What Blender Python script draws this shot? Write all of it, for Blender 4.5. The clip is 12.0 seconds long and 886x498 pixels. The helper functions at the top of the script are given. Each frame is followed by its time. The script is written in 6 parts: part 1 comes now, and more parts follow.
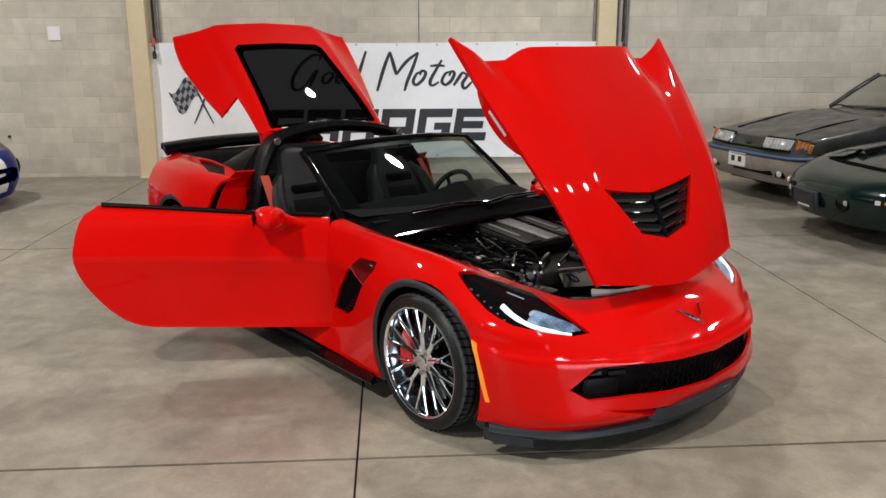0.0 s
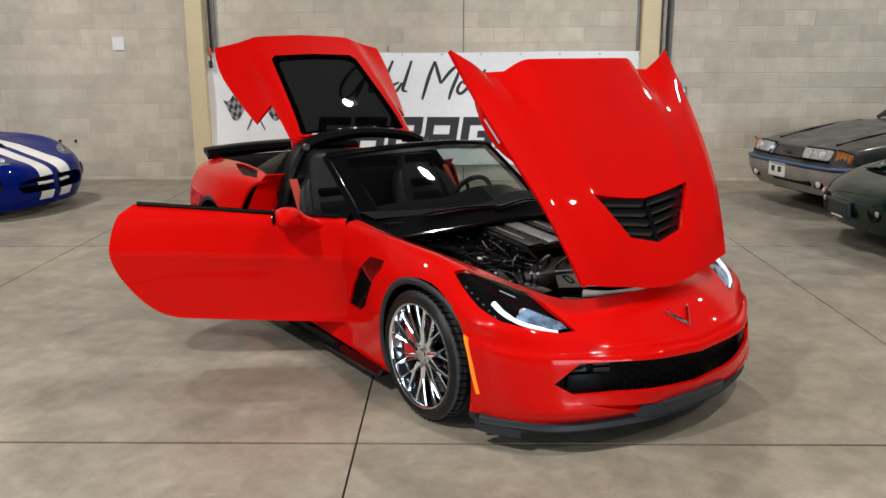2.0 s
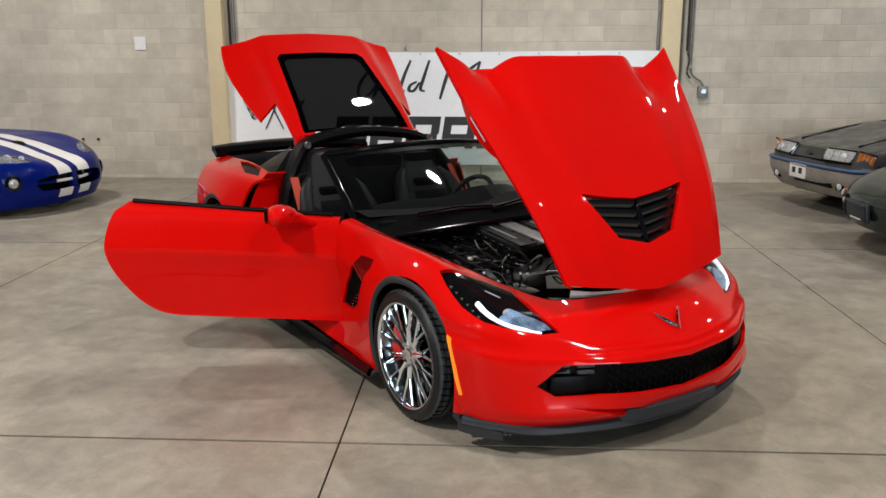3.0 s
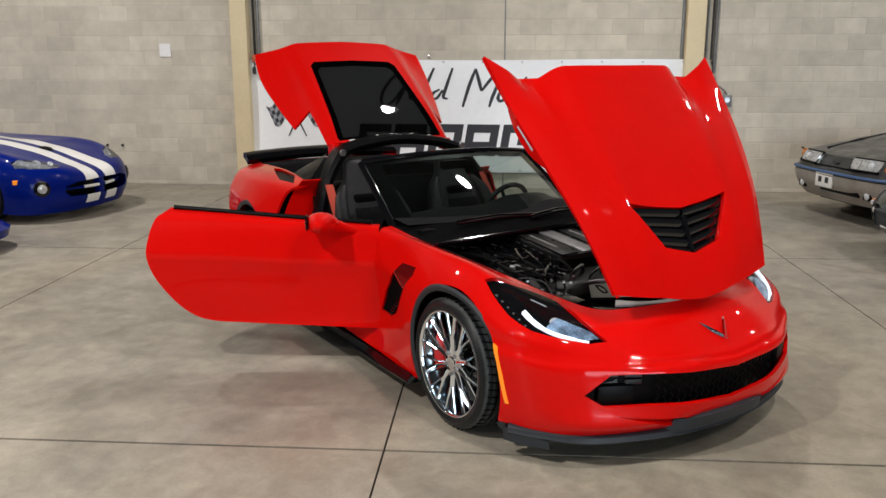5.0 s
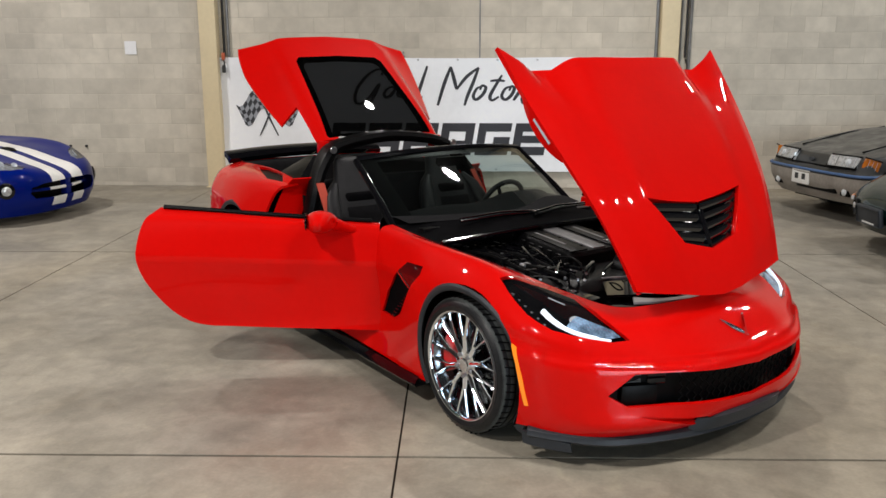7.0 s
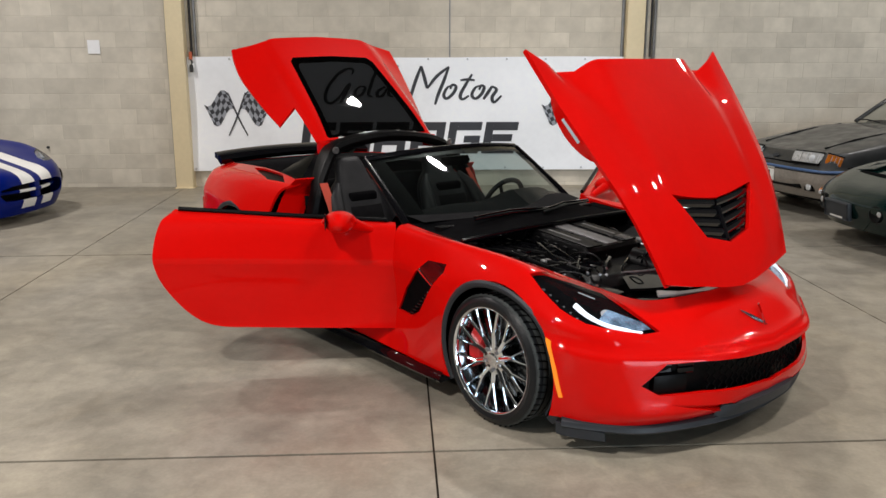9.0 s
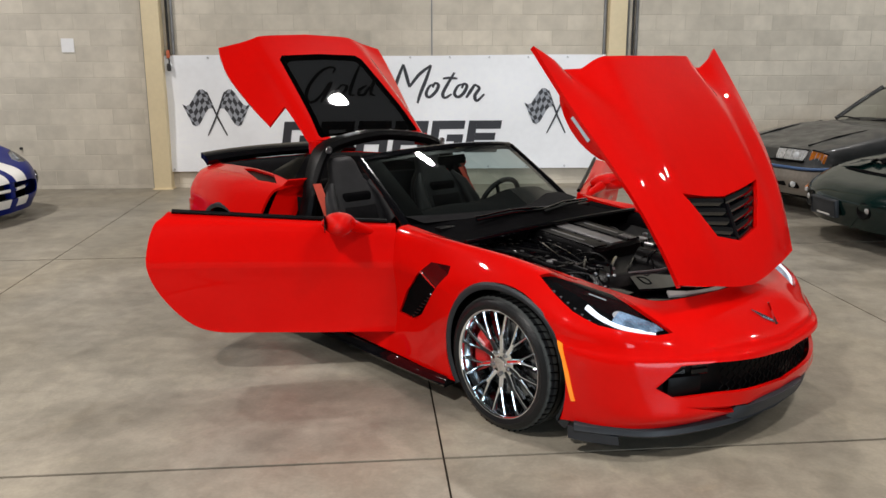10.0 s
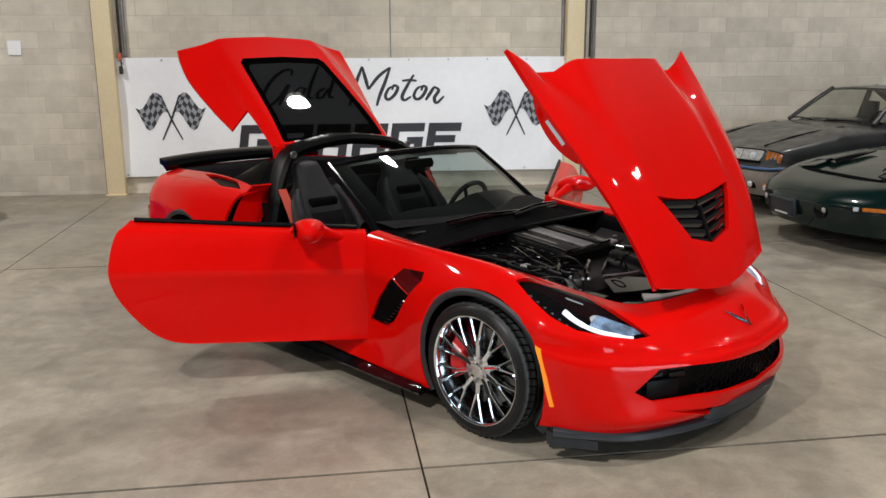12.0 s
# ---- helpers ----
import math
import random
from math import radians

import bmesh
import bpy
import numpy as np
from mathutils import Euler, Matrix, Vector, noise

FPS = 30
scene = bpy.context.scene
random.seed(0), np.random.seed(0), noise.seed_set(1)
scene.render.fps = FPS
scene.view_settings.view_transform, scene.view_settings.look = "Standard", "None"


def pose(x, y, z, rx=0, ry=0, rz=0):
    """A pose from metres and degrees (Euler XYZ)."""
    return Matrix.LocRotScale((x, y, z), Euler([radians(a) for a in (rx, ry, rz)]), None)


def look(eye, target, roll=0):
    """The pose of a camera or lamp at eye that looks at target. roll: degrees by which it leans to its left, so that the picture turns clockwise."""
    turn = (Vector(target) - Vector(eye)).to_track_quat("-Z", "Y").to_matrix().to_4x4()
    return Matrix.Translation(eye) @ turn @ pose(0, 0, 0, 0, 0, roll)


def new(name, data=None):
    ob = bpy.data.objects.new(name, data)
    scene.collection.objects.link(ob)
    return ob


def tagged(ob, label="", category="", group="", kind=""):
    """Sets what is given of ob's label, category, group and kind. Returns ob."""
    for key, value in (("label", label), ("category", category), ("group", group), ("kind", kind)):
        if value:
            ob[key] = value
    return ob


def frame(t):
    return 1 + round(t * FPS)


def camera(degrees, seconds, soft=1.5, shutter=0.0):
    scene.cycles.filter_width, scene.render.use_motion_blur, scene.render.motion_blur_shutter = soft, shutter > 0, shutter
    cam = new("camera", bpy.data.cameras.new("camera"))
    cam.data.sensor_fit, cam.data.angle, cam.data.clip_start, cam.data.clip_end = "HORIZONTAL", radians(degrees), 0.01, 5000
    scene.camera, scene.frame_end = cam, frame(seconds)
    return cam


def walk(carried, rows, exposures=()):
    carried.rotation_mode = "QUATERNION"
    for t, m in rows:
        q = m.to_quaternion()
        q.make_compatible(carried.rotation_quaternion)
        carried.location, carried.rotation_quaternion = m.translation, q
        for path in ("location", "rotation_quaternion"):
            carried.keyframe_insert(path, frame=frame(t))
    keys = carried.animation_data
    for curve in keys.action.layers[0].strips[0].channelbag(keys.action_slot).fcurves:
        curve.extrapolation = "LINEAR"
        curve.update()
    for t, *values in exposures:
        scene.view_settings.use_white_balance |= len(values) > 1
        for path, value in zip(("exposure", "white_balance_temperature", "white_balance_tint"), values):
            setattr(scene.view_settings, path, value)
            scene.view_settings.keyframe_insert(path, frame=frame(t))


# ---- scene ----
cam = camera(56.3, 12.0)
PATH = [
    (0, (1.337, 0.148, 1.768), (1.413, 2.087, 1.286), -0.2),
    (0.5, (1.395, 0.056, 1.78), (1.427, 1.999, 1.304), -0.2),
    (1, (1.451, -0.03, 1.782), (1.433, 1.914, 1.312), -0.2),
    (1.5, (1.521, -0.083, 1.789), (1.468, 1.861, 1.323), -0.2),
    (2, (1.634, -0.083, 1.785), (1.559, 1.861, 1.322), -0.2),
    (2.5, (1.764, -0.059, 1.773), (1.656, 1.884, 1.312), -0.2),
    (3, (1.849, -0.032, 1.767), (1.697, 1.908, 1.306), -0.2),
    (5, (1.683, -0.055, 1.777), (1.507, 1.887, 1.332), -0.0),
    (5.5, (1.585, -0.062, 1.764), (1.422, 1.881, 1.32), 0.0),
    (6, (1.509, -0.044, 1.766), (1.36, 1.9, 1.322), -0.0),
    (6.5, (1.47, 0.014, 1.759), (1.351, 1.961, 1.316), -0.0),
    (7, (1.424, 0.058, 1.732), (1.348, 2.007, 1.29), -0.0),
    (9, (1.021, -0.02, 1.748), (1.081, 1.928, 1.302), -0.0),
    (9.5, (0.95, 0.035, 1.739), (1.044, 1.982, 1.292), -0.1),
    (10, (0.864, 0.079, 1.741), (0.991, 2.024, 1.292), -0.1),
    (10.5, (0.792, 0.099, 1.751), (0.946, 2.042, 1.301), -0.2),
    (11, (0.78, 0.112, 1.748), (0.967, 2.053, 1.301), -0.2),
    (11.5, (0.787, 0.12, 1.754), (1.001, 2.057, 1.306), -0.2),
    (12, (0.78, 0.147, 1.749), (1.015, 2.083, 1.303), -0.2),
]
walk(cam, [(t, look(eye, target, roll)) for t, eye, target, roll in PATH])

# ---- world and light ----
world = bpy.data.worlds.new("world")
scene.world = world
world.use_nodes = True
world.node_tree.nodes["Background"].inputs["Color"].default_value = (0.9, 0.85, 0.8, 1)
world.node_tree.nodes["Background"].inputs["Strength"].default_value = 0.004
CEIL = 6.95
# last two lamps are added fill: right foreground floor, then the open door's side
LAMPS = [(-4.9, 7.5, 260), (2.55, 8.5, 145), (8.8, 8.9, 135), (9.2, 3.4, 105), (3.7, 1.7, 125), (-2.2, -0.2, 440), (6.8, -0.8, 120), (-8.6, -4.0, 570)]
# an unseen open vehicle door, assumed behind the walk and added for its cool daylight: x from, x to, height, watts
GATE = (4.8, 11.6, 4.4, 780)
scene.view_settings.exposure = 0.17


# ---- materials ----
def material(name, color, rough=0.5, metal=0.0, coat=0.0, vary=0.0, scale=6.0, bump=0.0, bump_scale=60.0,
             spec=0.5, stretch=(1, 1, 1), rough_vary=0.0, random_tint=0.0, island_tint=0.0, trans=0.0, ior=1.45, emit=0.0, emit_color=None, placed=False):
    m = bpy.data.materials.new(name)
    m.use_nodes = True
    nt = m.node_tree
    b = nt.nodes["Principled BSDF"]
    col = (*color, 1)
    b.inputs["Base Color"].default_value = col
    b.inputs["Roughness"].default_value = rough
    b.inputs["Metallic"].default_value = metal
    b.inputs["Coat Weight"].default_value = coat
    b.inputs["Coat Roughness"].default_value = 0.03
    b.inputs["Specular IOR Level"].default_value = spec
    b.inputs["Transmission Weight"].default_value = trans
    b.inputs["IOR"].default_value = ior
    if emit:
        b.inputs["Emission Color"].default_value = (*(emit_color or color), 1)
        b.inputs["Emission Strength"].default_value = emit
    if vary or bump or rough_vary or random_tint or island_tint:
        tc = nt.nodes.new("ShaderNodeTexCoord")
        mp = nt.nodes.new("ShaderNodeMapping")
        mp.inputs["Scale"].default_value = stretch
        geo = nt.nodes.new("ShaderNodeNewGeometry")
        nt.links.new(geo.outputs["Position"] if placed else tc.outputs["Object"], mp.inputs["Vector"])

        def noise_tex(sc, detail=5.0):
            n = nt.nodes.new("ShaderNodeTexNoise")
            n.inputs["Scale"].default_value = sc
            n.inputs["Detail"].default_value = detail
            nt.links.new(mp.outputs["Vector"], n.inputs["Vector"])
            return n

        def mix(kind, a, bb, fac):
            x = nt.nodes.new("ShaderNodeMix")
            x.data_type, x.blend_type = "RGBA", kind
            x.inputs[0].default_value = fac
            for sock, val in ((x.inputs[6], a), (x.inputs[7], bb)):
                if isinstance(val, tuple):
                    sock.default_value = val
                else:
                    nt.links.new(val, sock)
            return x.outputs[2]

        def ramp(src, lo, hi, a=0.35, c=0.65):
            r = nt.nodes.new("ShaderNodeMapRange")
            r.inputs["From Min"].default_value, r.inputs["From Max"].default_value = a, c
            r.inputs["To Min"].default_value, r.inputs["To Max"].default_value = lo, hi
            nt.links.new(src, r.inputs["Value"])
            return r.outputs["Result"]

        def gray(src):
            c = nt.nodes.new("ShaderNodeCombineColor")
            for i in range(3):
                nt.links.new(src, c.inputs[i])
            return c.outputs["Color"]
        cur = col
        if vary:
            cur = mix("MULTIPLY", cur, gray(ramp(noise_tex(scale).outputs["Fac"], 1 - vary, 1 + vary * 0.4)), 1.0)
            cur = mix("MULTIPLY", cur, gray(ramp(noise_tex(scale * 9, 8).outputs["Fac"], 1 - vary * 0.5, 1 + vary * 0.3)), 1.0)
        if island_tint:
            cur = mix("MULTIPLY", cur, gray(ramp(geo.outputs["Random Per Island"], 1 - island_tint, 1 + island_tint * 0.4, 0, 1)), 1.0)
        if random_tint:
            oi = nt.nodes.new("ShaderNodeObjectInfo")
            cur = mix("MULTIPLY", cur, gray(ramp(oi.outputs["Random"], 1 - random_tint, 1 + random_tint * 0.4, 0, 1)), 1.0)
        if not isinstance(cur, tuple):
            nt.links.new(cur, b.inputs["Base Color"])
        if rough_vary:
            nt.links.new(ramp(noise_tex(scale * 2.3).outputs["Fac"], max(0.02, rough - rough_vary), rough + rough_vary), b.inputs["Roughness"])
        if bump:
            bp = nt.nodes.new("ShaderNodeBump")
            bp.inputs["Strength"].default_value = bump
            bp.inputs["Distance"].default_value = 0.004
            nt.links.new(noise_tex(bump_scale).outputs["Fac"], bp.inputs["Height"])
            nt.links.new(bp.outputs["Normal"], b.inputs["Normal"])
    return m


def concrete(name):
    """Worn, lightly polished slab: broad warm and grey fields, soft stains, trowel streaks and fine grain."""
    m = bpy.data.materials.new(name)
    m.use_nodes = True
    nt = m.node_tree
    b = nt.nodes["Principled BSDF"]
    geo = nt.nodes.new("ShaderNodeNewGeometry")

    def field(scale, detail, lo, hi, a=0.35, c=0.65, stretch=(1, 1, 1), rough=0.5, warp=0.0):
        mp = nt.nodes.new("ShaderNodeMapping")
        mp.inputs["Scale"].default_value = stretch
        nt.links.new(geo.outputs["Position"], mp.inputs["Vector"])
        n = nt.nodes.new("ShaderNodeTexNoise")
        n.inputs["Scale"].default_value, n.inputs["Detail"].default_value = scale, detail
        n.inputs["Roughness"].default_value, n.inputs["Distortion"].default_value = rough, warp
        nt.links.new(mp.outputs["Vector"], n.inputs["Vector"])
        r = nt.nodes.new("ShaderNodeMapRange")
        for key, val in (("From Min", a), ("From Max", c), ("To Min", lo), ("To Max", hi)):
            r.inputs[key].default_value = val
        nt.links.new(n.outputs["Fac"], r.inputs["Value"])
        return r.outputs["Result"]

    def blend(kind, fac, one, two):
        x = nt.nodes.new("ShaderNodeMix")
        x.data_type, x.blend_type = "RGBA", kind
        for sock, val in ((x.inputs[0], fac), (x.inputs[6], one), (x.inputs[7], two)):
            if isinstance(val, (tuple, float)):
                sock.default_value = val
            else:
                nt.links.new(val, sock)
        return x.outputs[2]

    def grey(src):
        c = nt.nodes.new("ShaderNodeCombineColor")
        for k in range(3):
            nt.links.new(src, c.inputs[k])
        return c.outputs["Color"]
    cur = blend("MIX", field(0.32, 3, 0.0, 1.0, warp=0.6), (0.297, 0.260, 0.197, 1), (0.256, 0.236, 0.198, 1))
    cur = blend("MULTIPLY", 1.0, cur, grey(field(0.9, 5, 0.80, 1.10, warp=1.2)))
    cur = blend("MULTIPLY", 1.0, cur, grey(field(3.2, 7, 0.88, 1.06, 0.38, 0.60, (1, 1.1, 1), 0.58, 0.8)))
    cur = blend("MULTIPLY", 1.0, cur, grey(field(9.0, 9, 0.90, 1.06, 0.40, 0.60, (1.1, 1, 1), 0.62, 0.4)))
    cur = blend("MULTIPLY", field(5.0, 8, 0.0, 0.55, 0.56, 0.66, (1.6, 1, 1), 0.65, 0.9), cur, (1.16, 1.15, 1.10, 1))
    cur = blend("MULTIPLY", 1.0, cur, grey(field(60.0, 4, 0.95, 1.04)))
    stain = field(1.7, 7, 0.0, 0.75, 0.58, 0.72, (1, 1.4, 1), 0.6, 1.5)
    cur = blend("MULTIPLY", stain, cur, (0.82, 0.79, 0.75, 1))
    nt.links.new(cur, b.inputs["Base Color"])
    nt.links.new(field(2.2, 5, 0.33, 0.55, warp=0.5), b.inputs["Roughness"])
    bp = nt.nodes.new("ShaderNodeBump")
    bp.inputs["Strength"].default_value, bp.inputs["Distance"].default_value = 0.10, 0.004
    nt.links.new(field(45.0, 5, 0.0, 1.0), bp.inputs["Height"])
    nt.links.new(bp.outputs["Normal"], b.inputs["Normal"])
    return m


M_CONCRETE = concrete("polished_concrete")
M_JOINT = material("joint_filler", (0.030, 0.024, 0.019), 0.95, spec=0.1)
M_BLOCK = material("painted_block", (0.665, 0.61, 0.51), 0.7, vary=0.16, scale=0.7, bump=0.5, bump_scale=70, random_tint=0.12, island_tint=0.12, placed=True)
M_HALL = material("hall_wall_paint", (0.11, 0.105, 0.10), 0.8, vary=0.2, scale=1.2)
M_MORTAR = material("mortar", (0.55, 0.505, 0.42), 0.9, vary=0.15, scale=1.3, bump=0.4, placed=True)
M_COLUMN = material("cream_paint", (0.78, 0.66, 0.43), 0.5, vary=0.05, scale=2, bump=0.03, bump_scale=20)
M_CEIL = material("ceiling_paint", (0.07, 0.07, 0.07), 0.8, vary=0.2, scale=1)
M_CONDUIT = material("grey_conduit", (0.25, 0.25, 0.25), 0.45, metal=0.6, vary=0.2, scale=8)
M_DARK = material("dark_rubber_cable", (0.03, 0.03, 0.03), 0.6, vary=0.2, scale=10)
M_BANNER = material("vinyl_white", (0.93, 0.96, 1.0), 0.55, vary=0.04, scale=1.5, bump=0.15, bump_scale=3)
M_INK = material("banner_ink", (0.035, 0.037, 0.045), 0.5, vary=0.1, scale=5)
M_GREYINK = material("banner_grey_ink", (0.32, 0.34, 0.38), 0.55)
M_PAPER = material("paper", (0.85, 0.85, 0.85), 0.8, vary=0.03, scale=20)
M_RED = material("red_paint", (0.605, 0.0021, 0.001), 0.5, coat=1.0, vary=0.04, scale=3, spec=0.03)
M_RED.node_tree.nodes["Principled BSDF"].inputs["Coat IOR"].default_value = 1.29
M_REDPLASTIC = material("red_lens", (0.45, 0.01, 0.01), 0.15, coat=0.5)
M_BLACKGLOSS = material("gloss_black", (0.003, 0.003, 0.004), 0.10, coat=0.5, spec=0.2, vary=0.1, scale=5)
M_BLACK = material("satin_black_plastic", (0.0028, 0.0028, 0.0032), 0.36, vary=0.25, scale=12, bump=0.2, bump_scale=200, spec=0.11)
M_MATTE = material("matt_black_plastic", (0.004, 0.004, 0.0045), 0.8, spec=0.015, vary=0.25, scale=14)
M_TRIM = material("grey_black_trim", (0.020, 0.024, 0.030), 0.5, vary=0.15, scale=8, bump=0.15, bump_scale=150)
M_TYRE = material("tyre_rubber", (0.010, 0.0108, 0.012), 0.38, spec=0.3, vary=0.25, scale=14, bump=0.3, bump_scale=120)
M_CHROME = material("chrome", (0.90, 0.95, 1.0), 0.03, metal=1.0)
M_TREAD = material("dusty_tread_rubber", (0.050, 0.056, 0.055), 0.6, spec=0.3, vary=0.25, scale=30, bump=0.3, bump_scale=150)
M_STEEL = material("machined_steel", (0.42, 0.42, 0.43), 0.35, metal=1.0, vary=0.2, scale=15)
M_ALU = material("cast_aluminium", (0.30, 0.30, 0.31), 0.4, metal=0.8, vary=0.15, scale=20, bump=0.2, bump_scale=150)
M_CALIPER = material("red_caliper", (0.5, 0.01, 0.012), 0.3, coat=0.5, vary=0.08, scale=20)
M_AMBER = material("amber_lens", (0.9, 0.26, 0.015), 0.2, coat=0.6, emit=0.25)
M_SEAT = material("black_leather", (0.012, 0.012, 0.0135), 0.5, spec=0.25, vary=0.2, scale=16, bump=0.3, bump_scale=180)
M_SUEDE = material("black_suede", (0.008, 0.008, 0.009), 0.9, spec=0.12, vary=0.25, scale=25, bump=0.3, bump_scale=250)
M_BELT = material("red_webbing", (0.42, 0.045, 0.02), 0.7, vary=0.1, scale=60)
M_LAMPGLASS = material("lamp_reflector", (0.72, 0.76, 0.80), 0.12, metal=0.4)
M_DRL = material("daytime_light", (0.85, 0.93, 1.0), 0.2, emit=0.8)
M_BLUE = material("blue_paint", (0.0006, 0.0085, 0.135), 0.35, coat=0.5, vary=0.05, scale=3, spec=0.03)
M_BLUE.node_tree.nodes["Principled BSDF"].inputs["Coat IOR"].default_value = 1.30
M_WHITE = material("white_stripe", (0.80, 0.79, 0.76), 0.35, coat=0.8, vary=0.04, scale=4)
M_GREEN = material("green_paint", (0.0010, 0.011, 0.0096), 0.25, coat=0.7, vary=0.06, scale=3, spec=0.1)
M_DUSTY = material("dusty_charcoal", (0.022, 0.024, 0.025), 0.40, coat=0.5, vary=0.3, scale=2.5, rough_vary=0.12)
M_SILVER = material("grey_lower_cladding", (0.30, 0.275, 0.245), 0.5, vary=0.2, scale=4)
M_BLUELINE = material("blue_pinstripe", (0.06, 0.12, 0.26), 0.45)
M_PLATE = material("plate_white", (0.75, 0.75, 0.72), 0.45, vary=0.05, scale=20)
M_STICKER = material("pale_blue_label", (0.50, 0.68, 0.78), 0.5, vary=0.1, scale=60)
M_LIT = material("lit_reflector", (0.20, 0.30, 0.42), 0.12, vary=0.7, scale=18, emit=0.10)
M_PIANO = material("piano_black", (0.003, 0.0032, 0.004), 0.05, coat=1.0, spec=0.5)
M_BARREL = material("dark_wheel_barrel", (0.22, 0.24, 0.26), 0.16, metal=1.0, vary=0.2, scale=12)
M_BEAM = material("grey_beam_paint", (0.30, 0.30, 0.29), 0.5, vary=0.12, scale=12)
M_OLDLENS = material("old_lamp_glass", (0.52, 0.53, 0.53), 0.12, metal=0.3, vary=0.35, scale=30)
M_OLDAMBER = material("old_amber_glass", (0.55, 0.16, 0.015), 0.12, coat=0.8, vary=0.3, scale=30)
M_COVER = material("brushed_grey_cover", (0.15, 0.15, 0.155), 0.42, metal=0.3, vary=0.2, scale=20, bump=0.1, bump_scale=150)
M_ORANGE = material("orange_hose", (0.55, 0.13, 0.06), 0.6)


def glass(name, tint, rough=0.02):
    m = bpy.data.materials.new(name)
    m.use_nodes = True
    nt = m.node_tree
    for n in list(nt.nodes):
        nt.nodes.remove(n)
    out = nt.nodes.new("ShaderNodeOutputMaterial")
    tr = nt.nodes.new("ShaderNodeBsdfTransparent")
    tr.inputs["Color"].default_value = (*tint, 1)
    gl = nt.nodes.new("ShaderNodeBsdfGlossy")
    gl.inputs["Roughness"].default_value = rough
    fr = nt.nodes.new("ShaderNodeFresnel")
    fr.inputs["IOR"].default_value = 1.5
    mx = nt.nodes.new("ShaderNodeMixShader")
    nt.links.new(fr.outputs["Fac"], mx.inputs["Fac"])
    nt.links.new(tr.outputs["BSDF"], mx.inputs[1])
    nt.links.new(gl.outputs["BSDF"], mx.inputs[2])
    nt.links.new(mx.outputs["Shader"], out.inputs["Surface"])
    return m


M_GLASS = glass("windscreen_glass", (0.42, 0.50, 0.475))
M_QUARTER = glass("olive_window_glass", (0.36, 0.345, 0.29))
M_TINT = glass("tinted_glass", (0.024, 0.025, 0.026))
M_LENS = glass("clear_lens", (0.85, 0.87, 0.9))
M_CLEAR = glass("pale_window_glass", (0.66, 0.69, 0.66))


# ---- mesh helpers ----
def mesh_of(name, bm, mat, smooth=True, angle=35):
    me = bpy.data.meshes.new(name)
    bm.normal_update()
    bm.to_mesh(me)
    bm.free()
    for mm in (mat if isinstance(mat, (list, tuple)) else [mat]):
        me.materials.append(mm)
    if smooth:
        me.polygons.foreach_set("use_smooth", [True] * len(me.polygons))
        me.set_sharp_from_angle(angle=radians(angle))
    return me


def part(name, bm, mat, parent=None, label="", smooth=True, angle=35, at=None):
    ob = new(name, mesh_of(name, bm, mat, smooth, angle))
    if at is not None:
        ob.matrix_basis = at
    if parent is not None:
        ob.parent = parent
    if label:
        ob["label"] = label
    return ob


def thing(name, label, category, at=None, group="", kind=""):
    ob = new(name)
    ob.empty_display_size = 0.2
    if at is not None:
        ob.matrix_basis = at
    return tagged(ob, label, category, group, kind)


def box(bm, x0, x1, y0, y1, z0, z1, bevel=0.0, seg=2):
    r = bmesh.ops.create_cube(bm, size=1.0)
    vs = r["verts"]
    for v in vs:
        v.co = Vector(((x0 + x1) / 2 + v.co.x * (x1 - x0), (y0 + y1) / 2 + v.co.y * (y1 - y0), (z0 + z1) / 2 + v.co.z * (z1 - z0)))
    if bevel:
        es = list({e for v in vs for e in v.link_edges})
        bmesh.ops.bevel(bm, geom=es, offset=bevel, segments=seg, profile=0.6, affect="EDGES")


def boxed(*a, **k):
    bm = bmesh.new()
    box(bm, *a, **k)
    return bm


def tube(bm, pts, r, n=8, cap=True):
    """A round bar of radius r (or radii) along points."""
    pts = [Vector(p) for p in pts]
    rings = []
    up = Vector((0, 0, 1))
    for i, p in enumerate(pts):
        d = (pts[min(i + 1, len(pts) - 1)] - pts[max(i - 1, 0)]).normalized()
        a = d.cross(up)
        if a.length < 1e-3:
            a = d.cross(Vector((1, 0, 0)))
        a.normalize()
        b = d.cross(a)
        rr = r[i] if isinstance(r, (list, tuple)) else r
        rings.append([bm.verts.new(p + a * (math.cos(2 * math.pi * k / n) * rr) + b * (math.sin(2 * math.pi * k / n) * rr)) for k in range(n)])
    for q, s in zip(rings, rings[1:]):
        for k in range(n):
            bm.faces.new((q[k], q[(k + 1) % n], s[(k + 1) % n], s[k]))
    if cap:
        bm.faces.new(rings[0][::-1])
        bm.faces.new(rings[-1])


def tubed(pts, r, n=8):
    bm = bmesh.new()
    tube(bm, pts, r, n)
    bmesh.ops.recalc_face_normals(bm, faces=bm.faces)
    return bm


def spin(bm, profile, n=48, axis="Y", mat_index=None):
    """A turned body: profile of (radius, offset along the axis)."""
    rings = []
    for k in range(n):
        a = 2 * math.pi * k / n
        ring = []
        for r, o in profile:
            c, s = r * math.cos(a), r * math.sin(a)
            ring.append(bm.verts.new({"Y": (c, o, s), "X": (o, c, s), "Z": (c, s, o)}[axis]))
        rings.append(ring)
    for k in range(n):
        q, s = rings[k], rings[(k + 1) % n]
        for j in range(len(profile) - 1):
            bm.faces.new((q[j], s[j], s[j + 1], q[j + 1]))
    bmesh.ops.remove_doubles(bm, verts=bm.verts, dist=1e-5)
    bmesh.ops.recalc_face_normals(bm, faces=bm.faces)


